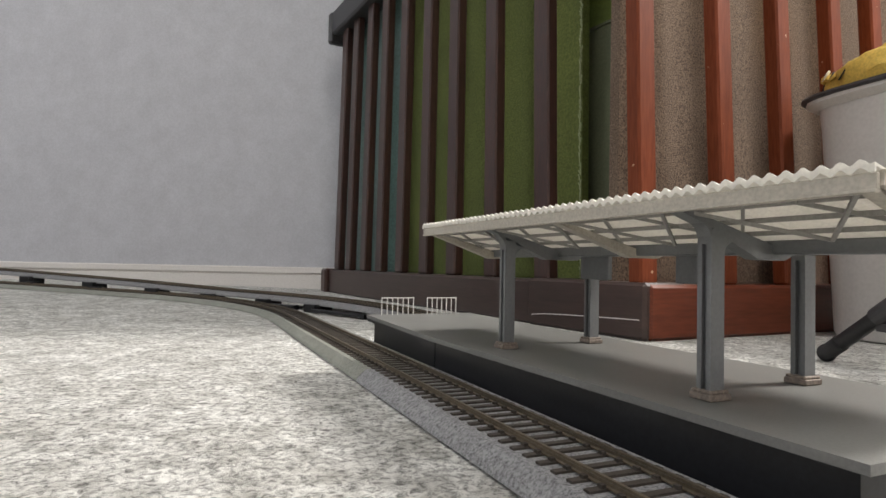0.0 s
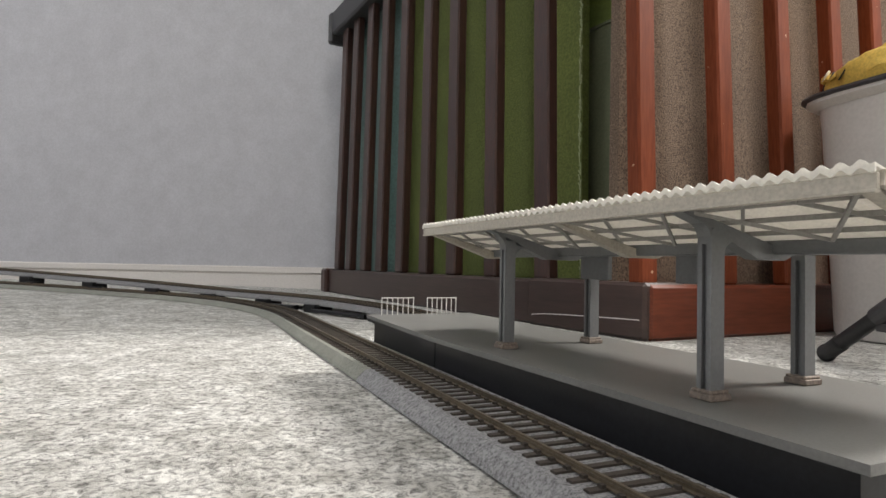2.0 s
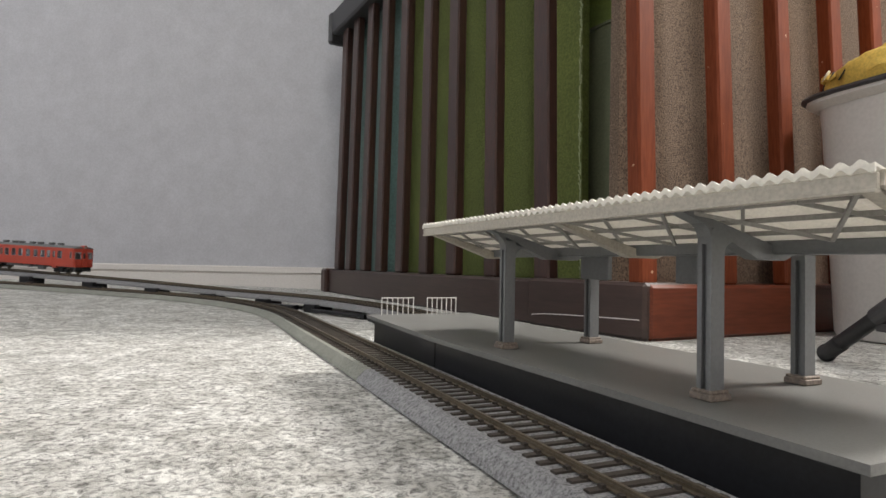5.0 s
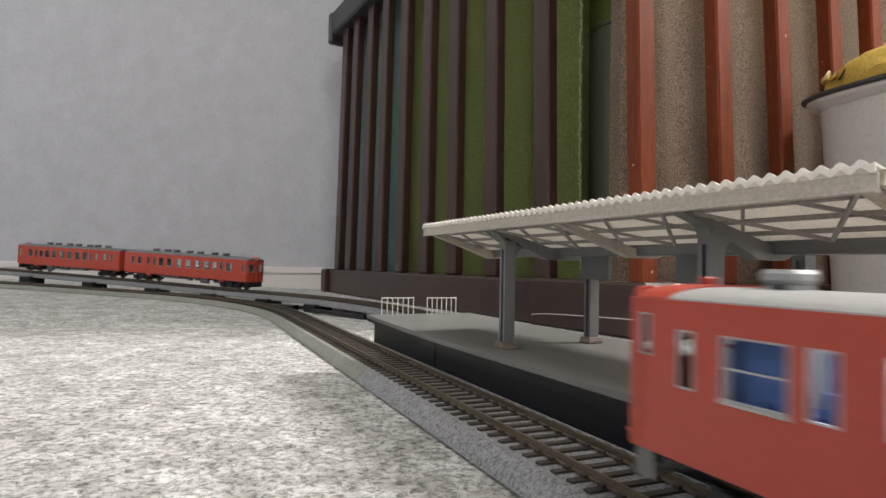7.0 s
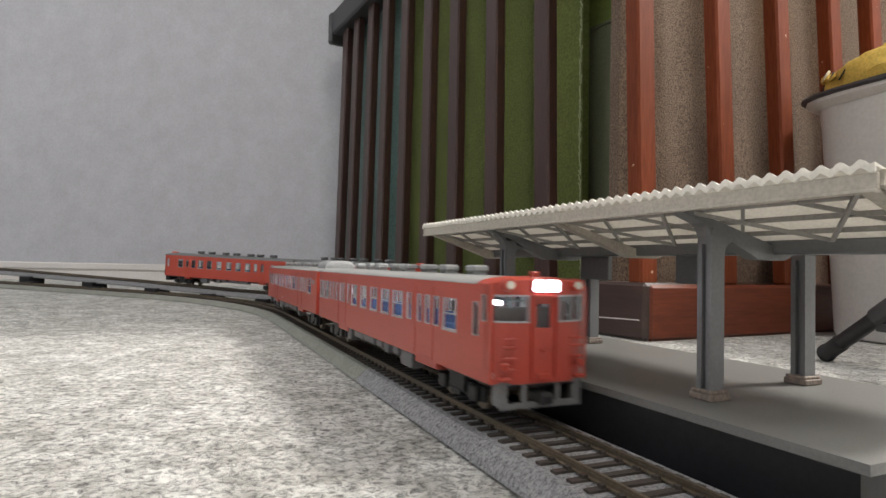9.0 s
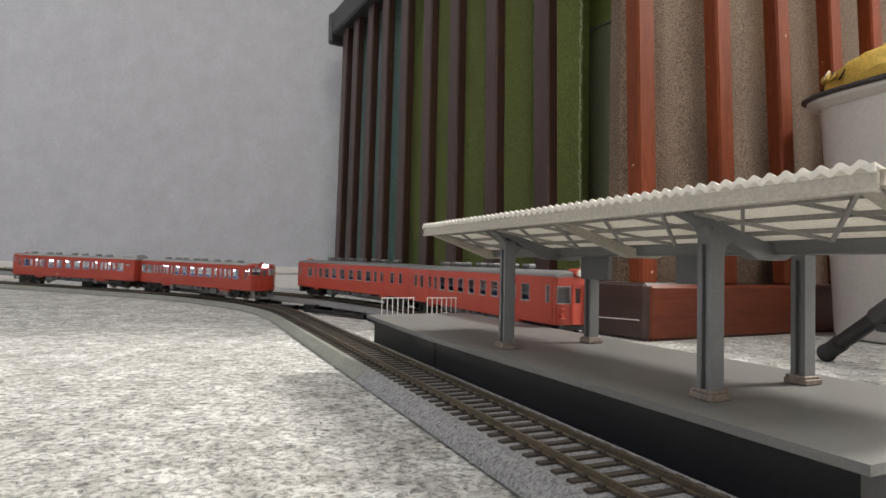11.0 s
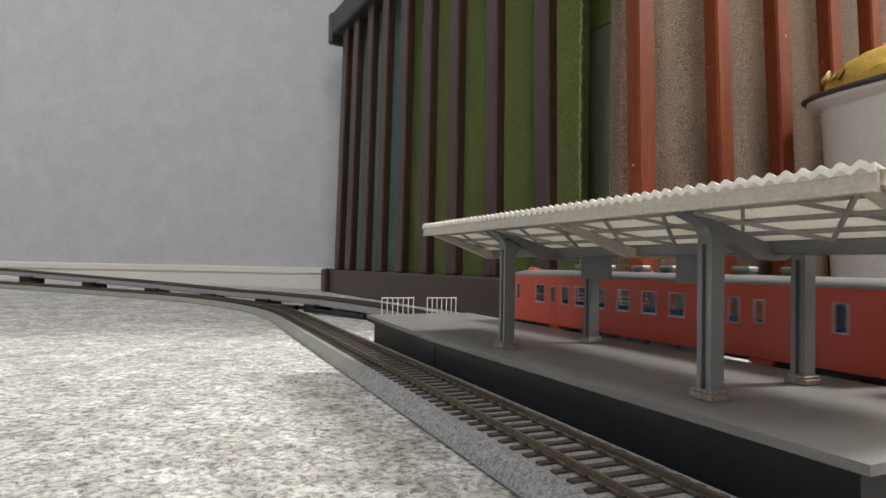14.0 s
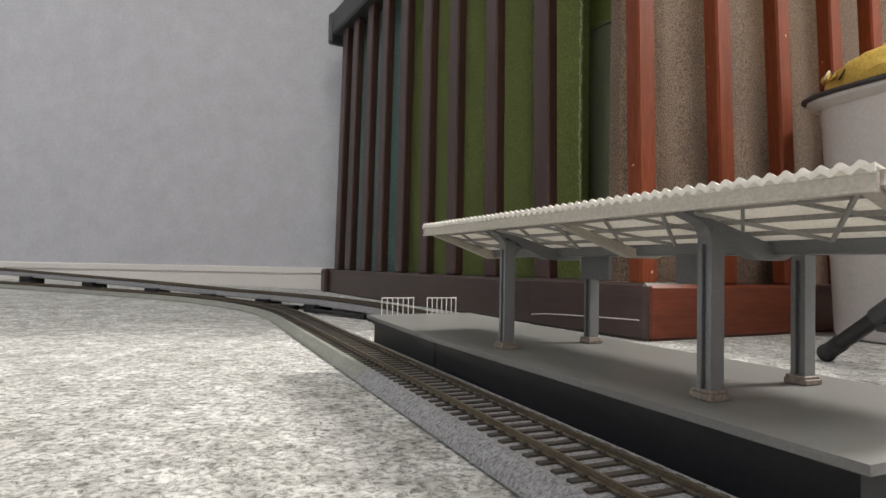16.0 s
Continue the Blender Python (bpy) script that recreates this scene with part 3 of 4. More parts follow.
def sheet(name, frame_m, x0, x1, y, thick, z0, z1, mat, label, category, wave=0.004, bow=0.0, seed=0.0, face="sheet_face"):
    """A standing sheet with soft folds; x along, y its depth behind the slats."""
    bm = bmesh.new()
    n, k = 90, 12
    front, back = [], []
    for i in range(n + 1):
        a = i / n
        x = x0 + (x1 - x0) * a
        fr, bk = [], []
        for j in range(k + 1):
            z = z0 + (z1 - z0) * j / k
            d = y + wave * math.sin(x * 55 + seed + 2.2 * z) + wave * 0.6 * math.sin(x * 23 + seed * 2 - 3 * z) + bow * (1 - (2 * a - 1) ** 2)
            fr.append(bm.verts.new((x, d, z)))
            bk.append(bm.verts.new((x, d + thick, z)))
        front.append(fr)
        back.append(bk)
    for i in range(n):
        for j in range(k):
            bm.faces.new((front[i][j], front[i + 1][j], front[i + 1][j + 1], front[i][j + 1]))
            bm.faces.new((back[i][j], back[i][j + 1], back[i + 1][j + 1], back[i + 1][j]))
        for j in (0, k):
            bm.faces.new((front[i][j], front[i + 1][j], back[i + 1][j], back[i][j]))
    for i in (0, n):
        for j in range(k):
            bm.faces.new((front[i][j], front[i][j + 1], back[i][j + 1], back[i][j]))
    ob = thing(name, frame_m, label, category)
    part(face, bm, mat, ob, smooth=True)
    return ob


def build_rolls():
    # unseen height above the slats is made up, to keep side lamp off wall
    sheet("plastic_sheet", LEFT, -0.06, 0.255, 0.058, 0.004, 0.0, 1.05, TEALSHEET, "dull teal plastic sheet standing behind the slats", "plastic sheet", 0.003, -0.01)
    felt = sheet("carpet_roll", LEFT, 0.10, 0.7085, 0.078, 0.010, 0.0, 1.35, GREENFELT, "green felt carpet standing behind the slats", "carpet", 0.003, -0.012, 1.0, face="felt_face")
    random.seed(5)
    bm = bmesh.new()
    z = 0.002
    while z < 0.75:
        # loose threads along the cut edge
        x = 0.7130 - 0.006 * math.sin(math.pi * min(1.0, z / 0.6)) + random.uniform(-0.0006, 0.0006)
        y = 0.0748 + random.uniform(-0.0008, 0.0008)
        bar(bm, (x, y, z), (x + random.uniform(-0.0016, 0.0022), y - random.uniform(0, 0.0016), z + random.uniform(0.002, 0.006)), 0.0009, 0.0009)
        z += 0.0018
    part("frayed_edge", bm, FELTEDGE, felt, "frayed pale green edge")
    tub = sheet("storage_tub", LEFT, 0.58, 0.80, 0.112, 0.004, 0.0, 0.351, GREYGREEN, "grey-green plastic tub behind the slats", "plastic tub", 0.0, -0.006, face="tub_wall")
    bm = bmesh.new()
    for i in range(30):
        a, b = [(0.58 + 0.22 * k / 30, 0.1105 - 0.006 * (1 - (2 * k / 30 - 1) ** 2), 0.3525) for k in (i, i + 1)]
        bar(bm, a, b, 0.005, 0.003)
    part("tub_rim", bm, GREYGREEN, tub, "thin rolled rim")
    sheet("plastic_sheet", LEFT, 0.58, 0.80, 0.130, 0.004, 0.0, 0.56, LIMESHEET, "lime green plastic sheet behind the tub", "plastic sheet", 0.001, 0.0)
    # upper part unseen, added as a light block between side lamp and wall
    brown = sheet("carpet_roll", RIGHT, 0.010, 1.14, 0.050, 0.012, 0.0, 1.65, BROWNCARPET, "brown flecked carpet standing behind reddish slats", "carpet", 0.0011, -0.006, 2.0, face="carpet_face")
    part("carpet_backing", boxes((0.060, 1.138, 0.0655, 0.068, 0.0, 1.65)), DARKPLASTIC, brown)


build_pen()
build_rolls()

# ---- bin with a cloth, tripod leg ----


BIN = Matrix.Translation((0.350, 0.578, 0)) @ Matrix.Rotation(math.atan2(-0.93, 0.37), 4, "Z")   # x along the long side, y across


def build_bin():
    ob = thing("waste_bin", BIN, "off-white plastic bin with a dark rim on the carpet", "waste bin")
    long, wide, n = 0.30, 0.21, 72

    def ring(bm, grow, z, k=7.0):
        # rounded rectangle
        pts = []
        for i in range(n):
            a = 2 * math.pi * i / n
            c, s = math.cos(a), math.sin(a)
            f = (abs(c) ** k + abs(s) ** k) ** (-1 / k)
            pts.append(bm.verts.new((long / 2 + (long / 2 + grow) * f * c, wide / 2 + (wide / 2 + grow) * f * s, z)))
        return pts

    def lathe(rows, closed):
        bm = bmesh.new()
        rings = [ring(bm, g, z * 1.045) for g, z in rows]
        for p, q in zip(rings, rings[1:] + (rings[:1] if closed else [])):
            for i in range(n):
                bm.faces.new((p[i], p[(i + 1) % n], q[(i + 1) % n], q[i]))
        if not closed:
            bm.faces.new(rings[0])
            bm.faces.new(rings[-1])
        return bm

    part("bin_body", lathe([(-0.014, 0.0005), (-0.010, 0.0015), (-0.008, 0.006), (0.0, 0.190), (0.002, 0.214), (0.0, 0.214), (-0.003, 0.190), (-0.012, 0.010)], False), BINPLASTIC, ob, smooth=True)
    part("collar", lathe([(0.0024, 0.2085), (0.0105, 0.2135), (0.0105, 0.2165), (0.0008, 0.2165), (0.0024, 0.2135)], True), BINPLASTIC, ob, "flared off-white collar", smooth=True)
    part("rim", lathe([(0.0004, 0.2167), (0.0128, 0.2167), (0.0142, 0.2185), (0.0128, 0.2208), (0.0004, 0.2208), (-0.0012, 0.2185)], True), DARKPLASTIC, ob, "thin dark grey rim", smooth=True)
    cloth = thing("printed_cloth", BIN @ Matrix.Translation((long / 2 - 0.016, wide / 2 - 0.006, 0.2290)), "crumpled yellow cloth with small dark and red prints", "cloth")
    bm = bmesh.new()
    bmesh.ops.create_icosphere(bm, subdivisions=6, radius=1)

    def fold(p):
        d = 1 + 0.10 * noise.noise(p * 2.2) + 0.05 * noise.noise(p * 6)
        lift = 0.010 * noise.noise(p * 4) + 0.006 * abs(noise.noise(p * 11))
        q = Vector([math.copysign(abs(c) ** 0.62, c) for c in p])
        return Vector((q.x * 0.150 * d, q.y * 0.104 * d, max(0.0030, q.z * (0.040 + 0.010 * p.x) * d + lift + 0.004)))

    for v in bm.verts:
        v.co = fold(v.co.copy())
    part("cloth_fold", bm, YELLOWCLOTH, cloth, smooth=True)
    # plain printed spots on the cloth
    for px, py, pz, r, mat in ((-0.80, -0.52, 0.30, 0.0055, BLACKPRINT), (-0.84, -0.45, 0.36, 0.0030, REDPRINT), (-0.88, -0.36, 0.34, 0.0028, REDPRINT), (-0.72, -0.58, 0.42, 0.0045, WHITEPRINT), (-0.45, -0.80, 0.32, 0.0060, BLACKPRINT), (-0.64, -0.66, 0.45, 0.0032, BLACKPRINT)):
        p = Vector((px, py, pz)).normalized()
        bm = bmesh.new()
        bmesh.ops.create_circle(bm, cap_ends=True, segments=20, radius=1.5 * r)
        bmesh.ops.subdivide_edges(bm, edges=bm.edges, cuts=2, use_grid_fill=True)
        at = fold(p)
        turn = (at - Vector((0, 0, -0.05))).to_track_quat("Z", "Y").to_matrix().to_4x4()
        bmesh.ops.solidify(bm, geom=bm.faces, thickness=0.0012)
        bmesh.ops.transform(bm, matrix=Matrix.Translation(at) @ turn, verts=bm.verts)
        part("print_spot", bm, mat, cloth)


def build_tripod():
    ob = thing("tripod_leg", pose(0, 0, 0), "black tripod leg with a rubber foot on the carpet", "tripod leg")
    foot = Vector((0.2675, 0.413, 0.0062))
    way = Vector((0.012, -0.053, 0.040)).normalized()
    bm = bmesh.new()
    rod(bm, foot + way * 0.014, foot + way * 0.40, 0.0050, 0.0056, 18)
    part("leg_tube", bm, PIER, ob, smooth=True)
    bm = bmesh.new()
    bmesh.ops.create_uvsphere(bm, u_segments=18, v_segments=10, radius=0.0062, matrix=Matrix.Translation(foot))
    rod(bm, foot, foot + way * 0.0138, 0.0053, 0.0056, 18)
    part("rubber_foot", bm, DARKGAP, ob, smooth=True)
    bm = bmesh.new()
    rod(bm, foot + way * 0.046, foot + way * 0.062, 0.0063, 0.0063, 14)
    box(bm, -0.003, 0.003, -0.005, 0.005, -0.013, -0.008, m=Matrix.Translation(foot + way * 0.054))
    part("leg_clamp", bm, DARKPLASTIC, ob)


build_bin()
build_tripod()

# ---- trains ----
# windows along a side, from the cab end: (from, to, bottom, top); rail level is z = 0
SILL, HEAD = 0.0268, 0.0378
B_CAB_END = [(0.0275, 0.0390), (0.0430, 0.0485), (0.0520, 0.0570), (0.0610, 0.0655), (0.0725, 0.0775), (0.0835, 0.0965), (0.1020, 0.1140), (0.1205, 0.1320), (0.1395, 0.1505), (0.1580, 0.1690), (0.1745, 0.1785), (0.1850, 0.1895), (0.1922, 0.1967), (0.2018, 0.2062), (0.2104, 0.2148), (0.2190, 0.2234), (0.2272, 0.2395), (0.2428, 0.2535)]
B_DOORS = [(0.0485, 0.0680), (0.1815, 0.2000)]
B_LEAD = [(0.2240, 0.2370), (0.2160, 0.2205), (0.2045, 0.2085), (0.1960, 0.2000), (0.1885, 0.1930), (0.1685, 0.1795), (0.1505, 0.1610), (0.1310, 0.1415), (0.1120, 0.1230), (0.0915, 0.1045), (0.0825, 0.0860), (0.0745, 0.0790), (0.0625, 0.0675), (0.0545, 0.0590), (0.0470, 0.0520), (0.0385, 0.0430), (0.0210, 0.0335)]
A_WINS = [(0.0300, 0.0395), (0.0580, 0.0650), (0.0715, 0.0810), (0.0890, 0.0980), (0.1080, 0.1170), (0.1265, 0.1360), (0.1445, 0.1540), (0.1620, 0.1715), (0.1785, 0.1835), (0.2090, 0.2150), (0.2240, 0.2290)]
A_DOORS = [(0.0455, 0.0520), (0.1900, 0.1965)]


def arch(half, low, high, n=14, flat=2.4):
    """The roof's cross-section as (y, z), left to right."""
    out = []
    for i in range(n + 1):
        a = math.pi * i / n
        c, s = math.cos(a), math.sin(a)
        k = (abs(c) ** flat + abs(s) ** flat) ** (-1 / flat)
        out.append((half * k * c, low + (high - low) * k * s))
    return out


def roof_shell(bm, x0, x1, half, low, high, round0, round1, n=14, flat=2.4, run=0.011):
    rows = [(x0, round0), (x0 + run * 0.14, round0 + (1 - round0) * 0.5), (x0 + run * 0.45, round0 + (1 - round0) * 0.85), (x0 + run, 1.0), (x1 - run, 1.0), (x1 - run * 0.45, round1 + (1 - round1) * 0.85), (x1 - run * 0.14, round1 + (1 - round1) * 0.5), (x1, round1)]
    rings = [[bm.verts.new((x, y, z)) for y, z in arch(half, low, low + (high - low) * k, n, flat)] for x, k in rows]
    for p, q in zip(rings, rings[1:]):
        for i in range(n):
            bm.faces.new((p[i], p[i + 1], q[i + 1], q[i]))
        bm.faces.new((p[0], q[0], q[-1], p[-1]))
    bm.faces.new(rings[0])
    bm.faces.new(rings[-1][::-1])


def ring_frame(bm, x0, x1, z0, z1, w, y0, y1):
    box(bm, x0 - w, x0 + w * 0.4, y0, y1, z0 - w, z1 + w)
    box(bm, x1 - w * 0.4, x1 + w, y0, y1, z0 - w, z1 + w)
    box(bm, x0 + w * 0.4, x1 - w * 0.4, y0, y1, z0 - w, z0 + w * 0.4)
    box(bm, x0 + w * 0.4, x1 - w * 0.4, y0, y1, z1 - w * 0.4, z1 + w)


def build_bogie(car, x):
    """Side frames, wheels and step boards of one bogie."""
    bm = boxes((x - 0.019, x + 0.019, -0.0120, -0.0105, 0.0035, 0.0085), (x - 0.019, x + 0.019, 0.0105, 0.0120, 0.0035, 0.0085), (x - 0.006, x + 0.006, -0.0135, 0.0135, 0.0045, 0.0120), (x - 0.004, x + 0.004, -0.0140, 0.0140, 0.0030, 0.0050))
    for dx in (-0.013, 0.013):
        for s in (-1, 1):
            box(bm, x + dx - 0.003, x + dx + 0.003, s * 0.0128 - 0.0012, s * 0.0128 + 0.0012, 0.003, 0.0085, bevel=0.0005)
    bogie = part("bogie", bm, BOGIE, car, "black bogie")
    for dx in (-0.013, 0.013):
        bm = bmesh.new()
        for s in (-1, 1):
            rod(bm, (x + dx, s * 0.0074, 0.0054), (x + dx, s * 0.0096, 0.0054), 0.0054, n=18)
        rod(bm, (x + dx, -0.0074, 0.0054), (x + dx, 0.0074, 0.0054), 0.0012, n=8)
        part("wheelset", bm, RAIL, bogie)


def build_car(label, group, length, half, wins, doors, paint, cab, lit, dark_frames, tank=False, vents=(), notch=True):
    """A railcar; local x runs along it with its cab at x = 0 towards +x."""
    car = thing("model_railcar", pose(0, 0, 0), label, "model train car", group)
    low, eave, crown = 0.0127, 0.0432, 0.0462 if lit else 0.0476
    thick = 0.0011
    holes = [(a, b, SILL, HEAD) for a, b in wins]
    if cab:
        back = 0.0048 if tank else 0.0
        holes.append((0.0105 + back, 0.0143 + back, 0.0270, 0.0378) if lit else (0.0070, 0.0105, 0.0270, 0.0378))
        if lit:
            holes.append((0.0052, 0.0080, 0.0322, 0.0404))
    doorwins = [((a + b) / 2 - 0.0022, (a + b) / 2 + 0.0022, 0.0275, 0.0372) for a, b in doors if not any(w[0] < (a + b) / 2 < w[1] or a < (w[0] + w[1]) / 2 < b for w in wins)]
    holes += doorwins
    for s in (1, -1):
        bm = bmesh.new()
        pierced(bm, 0.0022, length - 0.0022, low, eave + 0.0004, holes, thick, inner=0 if s == 1 else 1)
        if s == 1:
            bmesh.ops.translate(bm, vec=(0, half - thick, 0), verts=bm.verts)
        else:
            bmesh.ops.translate(bm, vec=(0, -half, 0), verts=bm.verts)
        part("side_wall", bm, [paint, INSIDE], car)
        for a, b in doors:
            # grooves at the door's edges and a step under it
            y0, y1 = (half - 0.0001, half + 0.00025) if s == 1 else (-half - 0.00025, -half + 0.0001)
            part("door", boxes((a, a + 0.0006, y0, y1, low + 0.0005, eave - 0.002), (b - 0.0006, b, y0, y1, low + 0.0005, eave - 0.002), (a + 0.0006, b - 0.0006, y0, y1, low + 0.0003, low + 0.0012)), paint, car)
            part("door_step", boxes((a - 0.002, b + 0.002, *((half - 0.006, half - 0.001) if s == 1 else (-half + 0.001, -half + 0.006)), low - 0.0030, low), bevel=0.0004), paint, car)
    # window frames and panes, shared between alike windows
    for s in (1, -1):
        for k, (a, b, z0, z1) in enumerate(holes):
            bm = bmesh.new()
            y0, y1 = (half - 0.0004, half + 0.00022) if s == 1 else (-half - 0.00022, -half + 0.0004)
            wide = b - a > 0.007
            w = 0.00018 if lit else 0.00024
            mid = (z0 + z1) / 2 if lit else z0 + 0.44 * (z1 - z0)
            glazed = [(a + w, b - w, z0 + w, mid - w), (a + w, b - w, mid + w, z1 - w)] if wide else [(a + w, b - w, z0 + w, z1 - w)]
            pierced(bm, a - w, b + w, z0 - w, z1 + w, glazed, y1 - y0, Matrix.Translation((0, y0, 0)))
            if wide:
                box(bm, a - 0.0004, b + 0.0004, *((half, half + 0.0005) if s == 1 else (-half - 0.0005, -half)), z0 - 0.0008, z0 - 0.0002)
            frame_ob = part("window", bm, GREYTRIM, car)
            pane = part("pane", boxes((a, b, *((half - 0.0009, half - 0.0006) if s == 1 else (-half + 0.0006, -half + 0.0009)), z0, z1)), GLASS, frame_ob)
            pane.visible_shadow = False
    # roof, floor, inside
    bm = bmesh.new()
    roof_shell(bm, 0.0120 if lit else 0.0008, length - 0.0015, half - 0.0002, eave, crown, 0.98 if lit else 0.62, 0.75)
    part("roof", bm, ROOFGREY if lit else DARKROOF, car, "smooth grey roof", smooth=True)
    part("ceiling_panel", boxes((0.004, length - 0.004, -half + 0.0012, half - 0.0012, 0.0415, 0.0420)), INSIDE, car)
    part("floor_plate", boxes((0.003, length - 0.003, -half + 0.0013, half - 0.0013, low + 0.0015, low + 0.0035)), INSIDE, car)
    for a in np.arange(0.030, length - 0.03, 0.0185):
        part("seat", boxes((a, a + 0.0022, -half + 0.002, -0.003, low + 0.0035, 0.0272), (a, a + 0.0022, 0.003, half - 0.002, low + 0.0035, 0.0272), (a - 0.006, a + 0.008, -half + 0.002, -0.003, low + 0.0035, 0.0225), (a - 0.006, a + 0.008, 0.003, half - 0.002, low + 0.0035, 0.0225)), SEATBLUE, car)
    part("partition", boxes((0.0225, 0.0232, -half + 0.0015, half - 0.0015, low + 0.0035, 0.0352)), INSIDE, car)
    if lit:
        strip = part("light_strip", boxes((0.017, length - 0.012, -0.0022, 0.0022, 0.0374, 0.0380)), INSIDE, car, "pale interior light strip")
        for a in np.arange(0.030, length - 0.02, 0.0315):
            part("light_bulb", boxes((a, a + 0.0048, -0.0018, 0.0018, 0.0354, 0.0373), bevel=0.0004), LAMPSTRIP, strip, "cool white glowing bulb")
    # underfloor gear
    part("underframe", boxes((0.004, length - 0.004, -half + 0.004, half - 0.004, low - 0.002, low + 0.0015)), BOGIE, car)
    random.seed(7)
    x = 0.075
    while x < length - 0.078:
        w = random.choice((0.007, 0.010, 0.014, 0.018))
        depth = random.uniform(0.004, 0.0075)
        for s in (1, -1):
            y0, y1 = (half - 0.0075, half - 0.0016) if s == 1 else (-half + 0.0016, -half + 0.0075)
            part("equipment_box", boxes((x, x + w, y0, y1, low - depth, low - 0.0004), bevel=0.0006), UNDER, car)
        x += w + random.choice((0.002, 0.004, 0.007))
    for bx in (0.036, length - 0.036):
        build_bogie(car, bx)
    for x in (-0.0035, length - 0.0015):
        part("coupler", boxes((x, x + 0.005, -0.002, 0.002, 0.0065, 0.0095), bevel=0.0004), BOGIE, car)
    part("end_lining", boxes((length - 0.0045, length - 0.0040, -half + 0.0012, half - 0.0012, low + 0.0035, 0.0415)), INSIDE, car)
    # far end: plain wall with a gangway
    bm = bmesh.new()
    pierced(bm, -half + 0.0011, half - 0.0011, low, eave + 0.0012, [(-0.0042, 0.0042, low + 0.001, 0.0385)], thick, pose(length - 0.0033, 0, 0, 0, 0, 90) @ pose(0, 0, 0, 0, 0, 180))
    part("end_wall", bm, paint, car)
    part("gangway", boxes((length - 0.0026, length + 0.0012, -0.0050, -0.0040, low, 0.0395), (length - 0.0026, length + 0.0012, 0.0040, 0.0050, low, 0.0395), (length - 0.0026, length + 0.0012, -0.0050, 0.0050, 0.0385, 0.0395)), DARKGAP, car, "dark rubber gangway frame")
    for x in vents:
        w = 0.0040 if lit else 0.0048
        vent = part("roof_vent", boxes((x - w, x + w, -0.0034, 0.0034, crown + 0.0010, crown + 0.0038), bevel=0.0008), VENTGREY if lit else DARKROOF, car, "grey roof ventilator")
        for dx in (-0.6, 0.6):
            part("vent_foot", boxes((x + dx * w - 0.0008, x + dx * w + 0.0008, -0.0028, 0.0028, crown - 0.0012, crown + 0.0009)), VENTGREY if lit else DARKROOF, vent)
    if tank:
        # maker's mark and number as plain bars
        for s in (1, -1):
            y = s * (half + 0.0001)
            part("number_bars", boxes(*[(x, x + 0.0013, y - 0.0002, y + 0.0002, 0.0340, 0.0368) for x in np.arange(0.2405, 0.2478, 0.0016)]), ROOFGREY, car, "row of small grey bars")
            part("emblem", boxes((0.0985, 0.1040, y - 0.0002, y + 0.0002, 0.0160, 0.0170), bevel=0.0001), WHITEWIRE, car, "small pale emblem bar")
        bm = bmesh.new()
        roof_shell(bm, tank[0], tank[1], 0.0115, crown - 0.0040, crown + 0.0054, 0.74, 0.74, 20, 4.2, 0.004)
        part("roof_tank", bm, VENTGREY, car, "large pale grey roof housing", smooth=True)
        part("tank_base", boxes((tank[0] - 0.004, tank[1] + 0.003, -0.0125, 0.0125, crown - 0.0028, crown - 0.0018)), BOGIE, car)
    return car


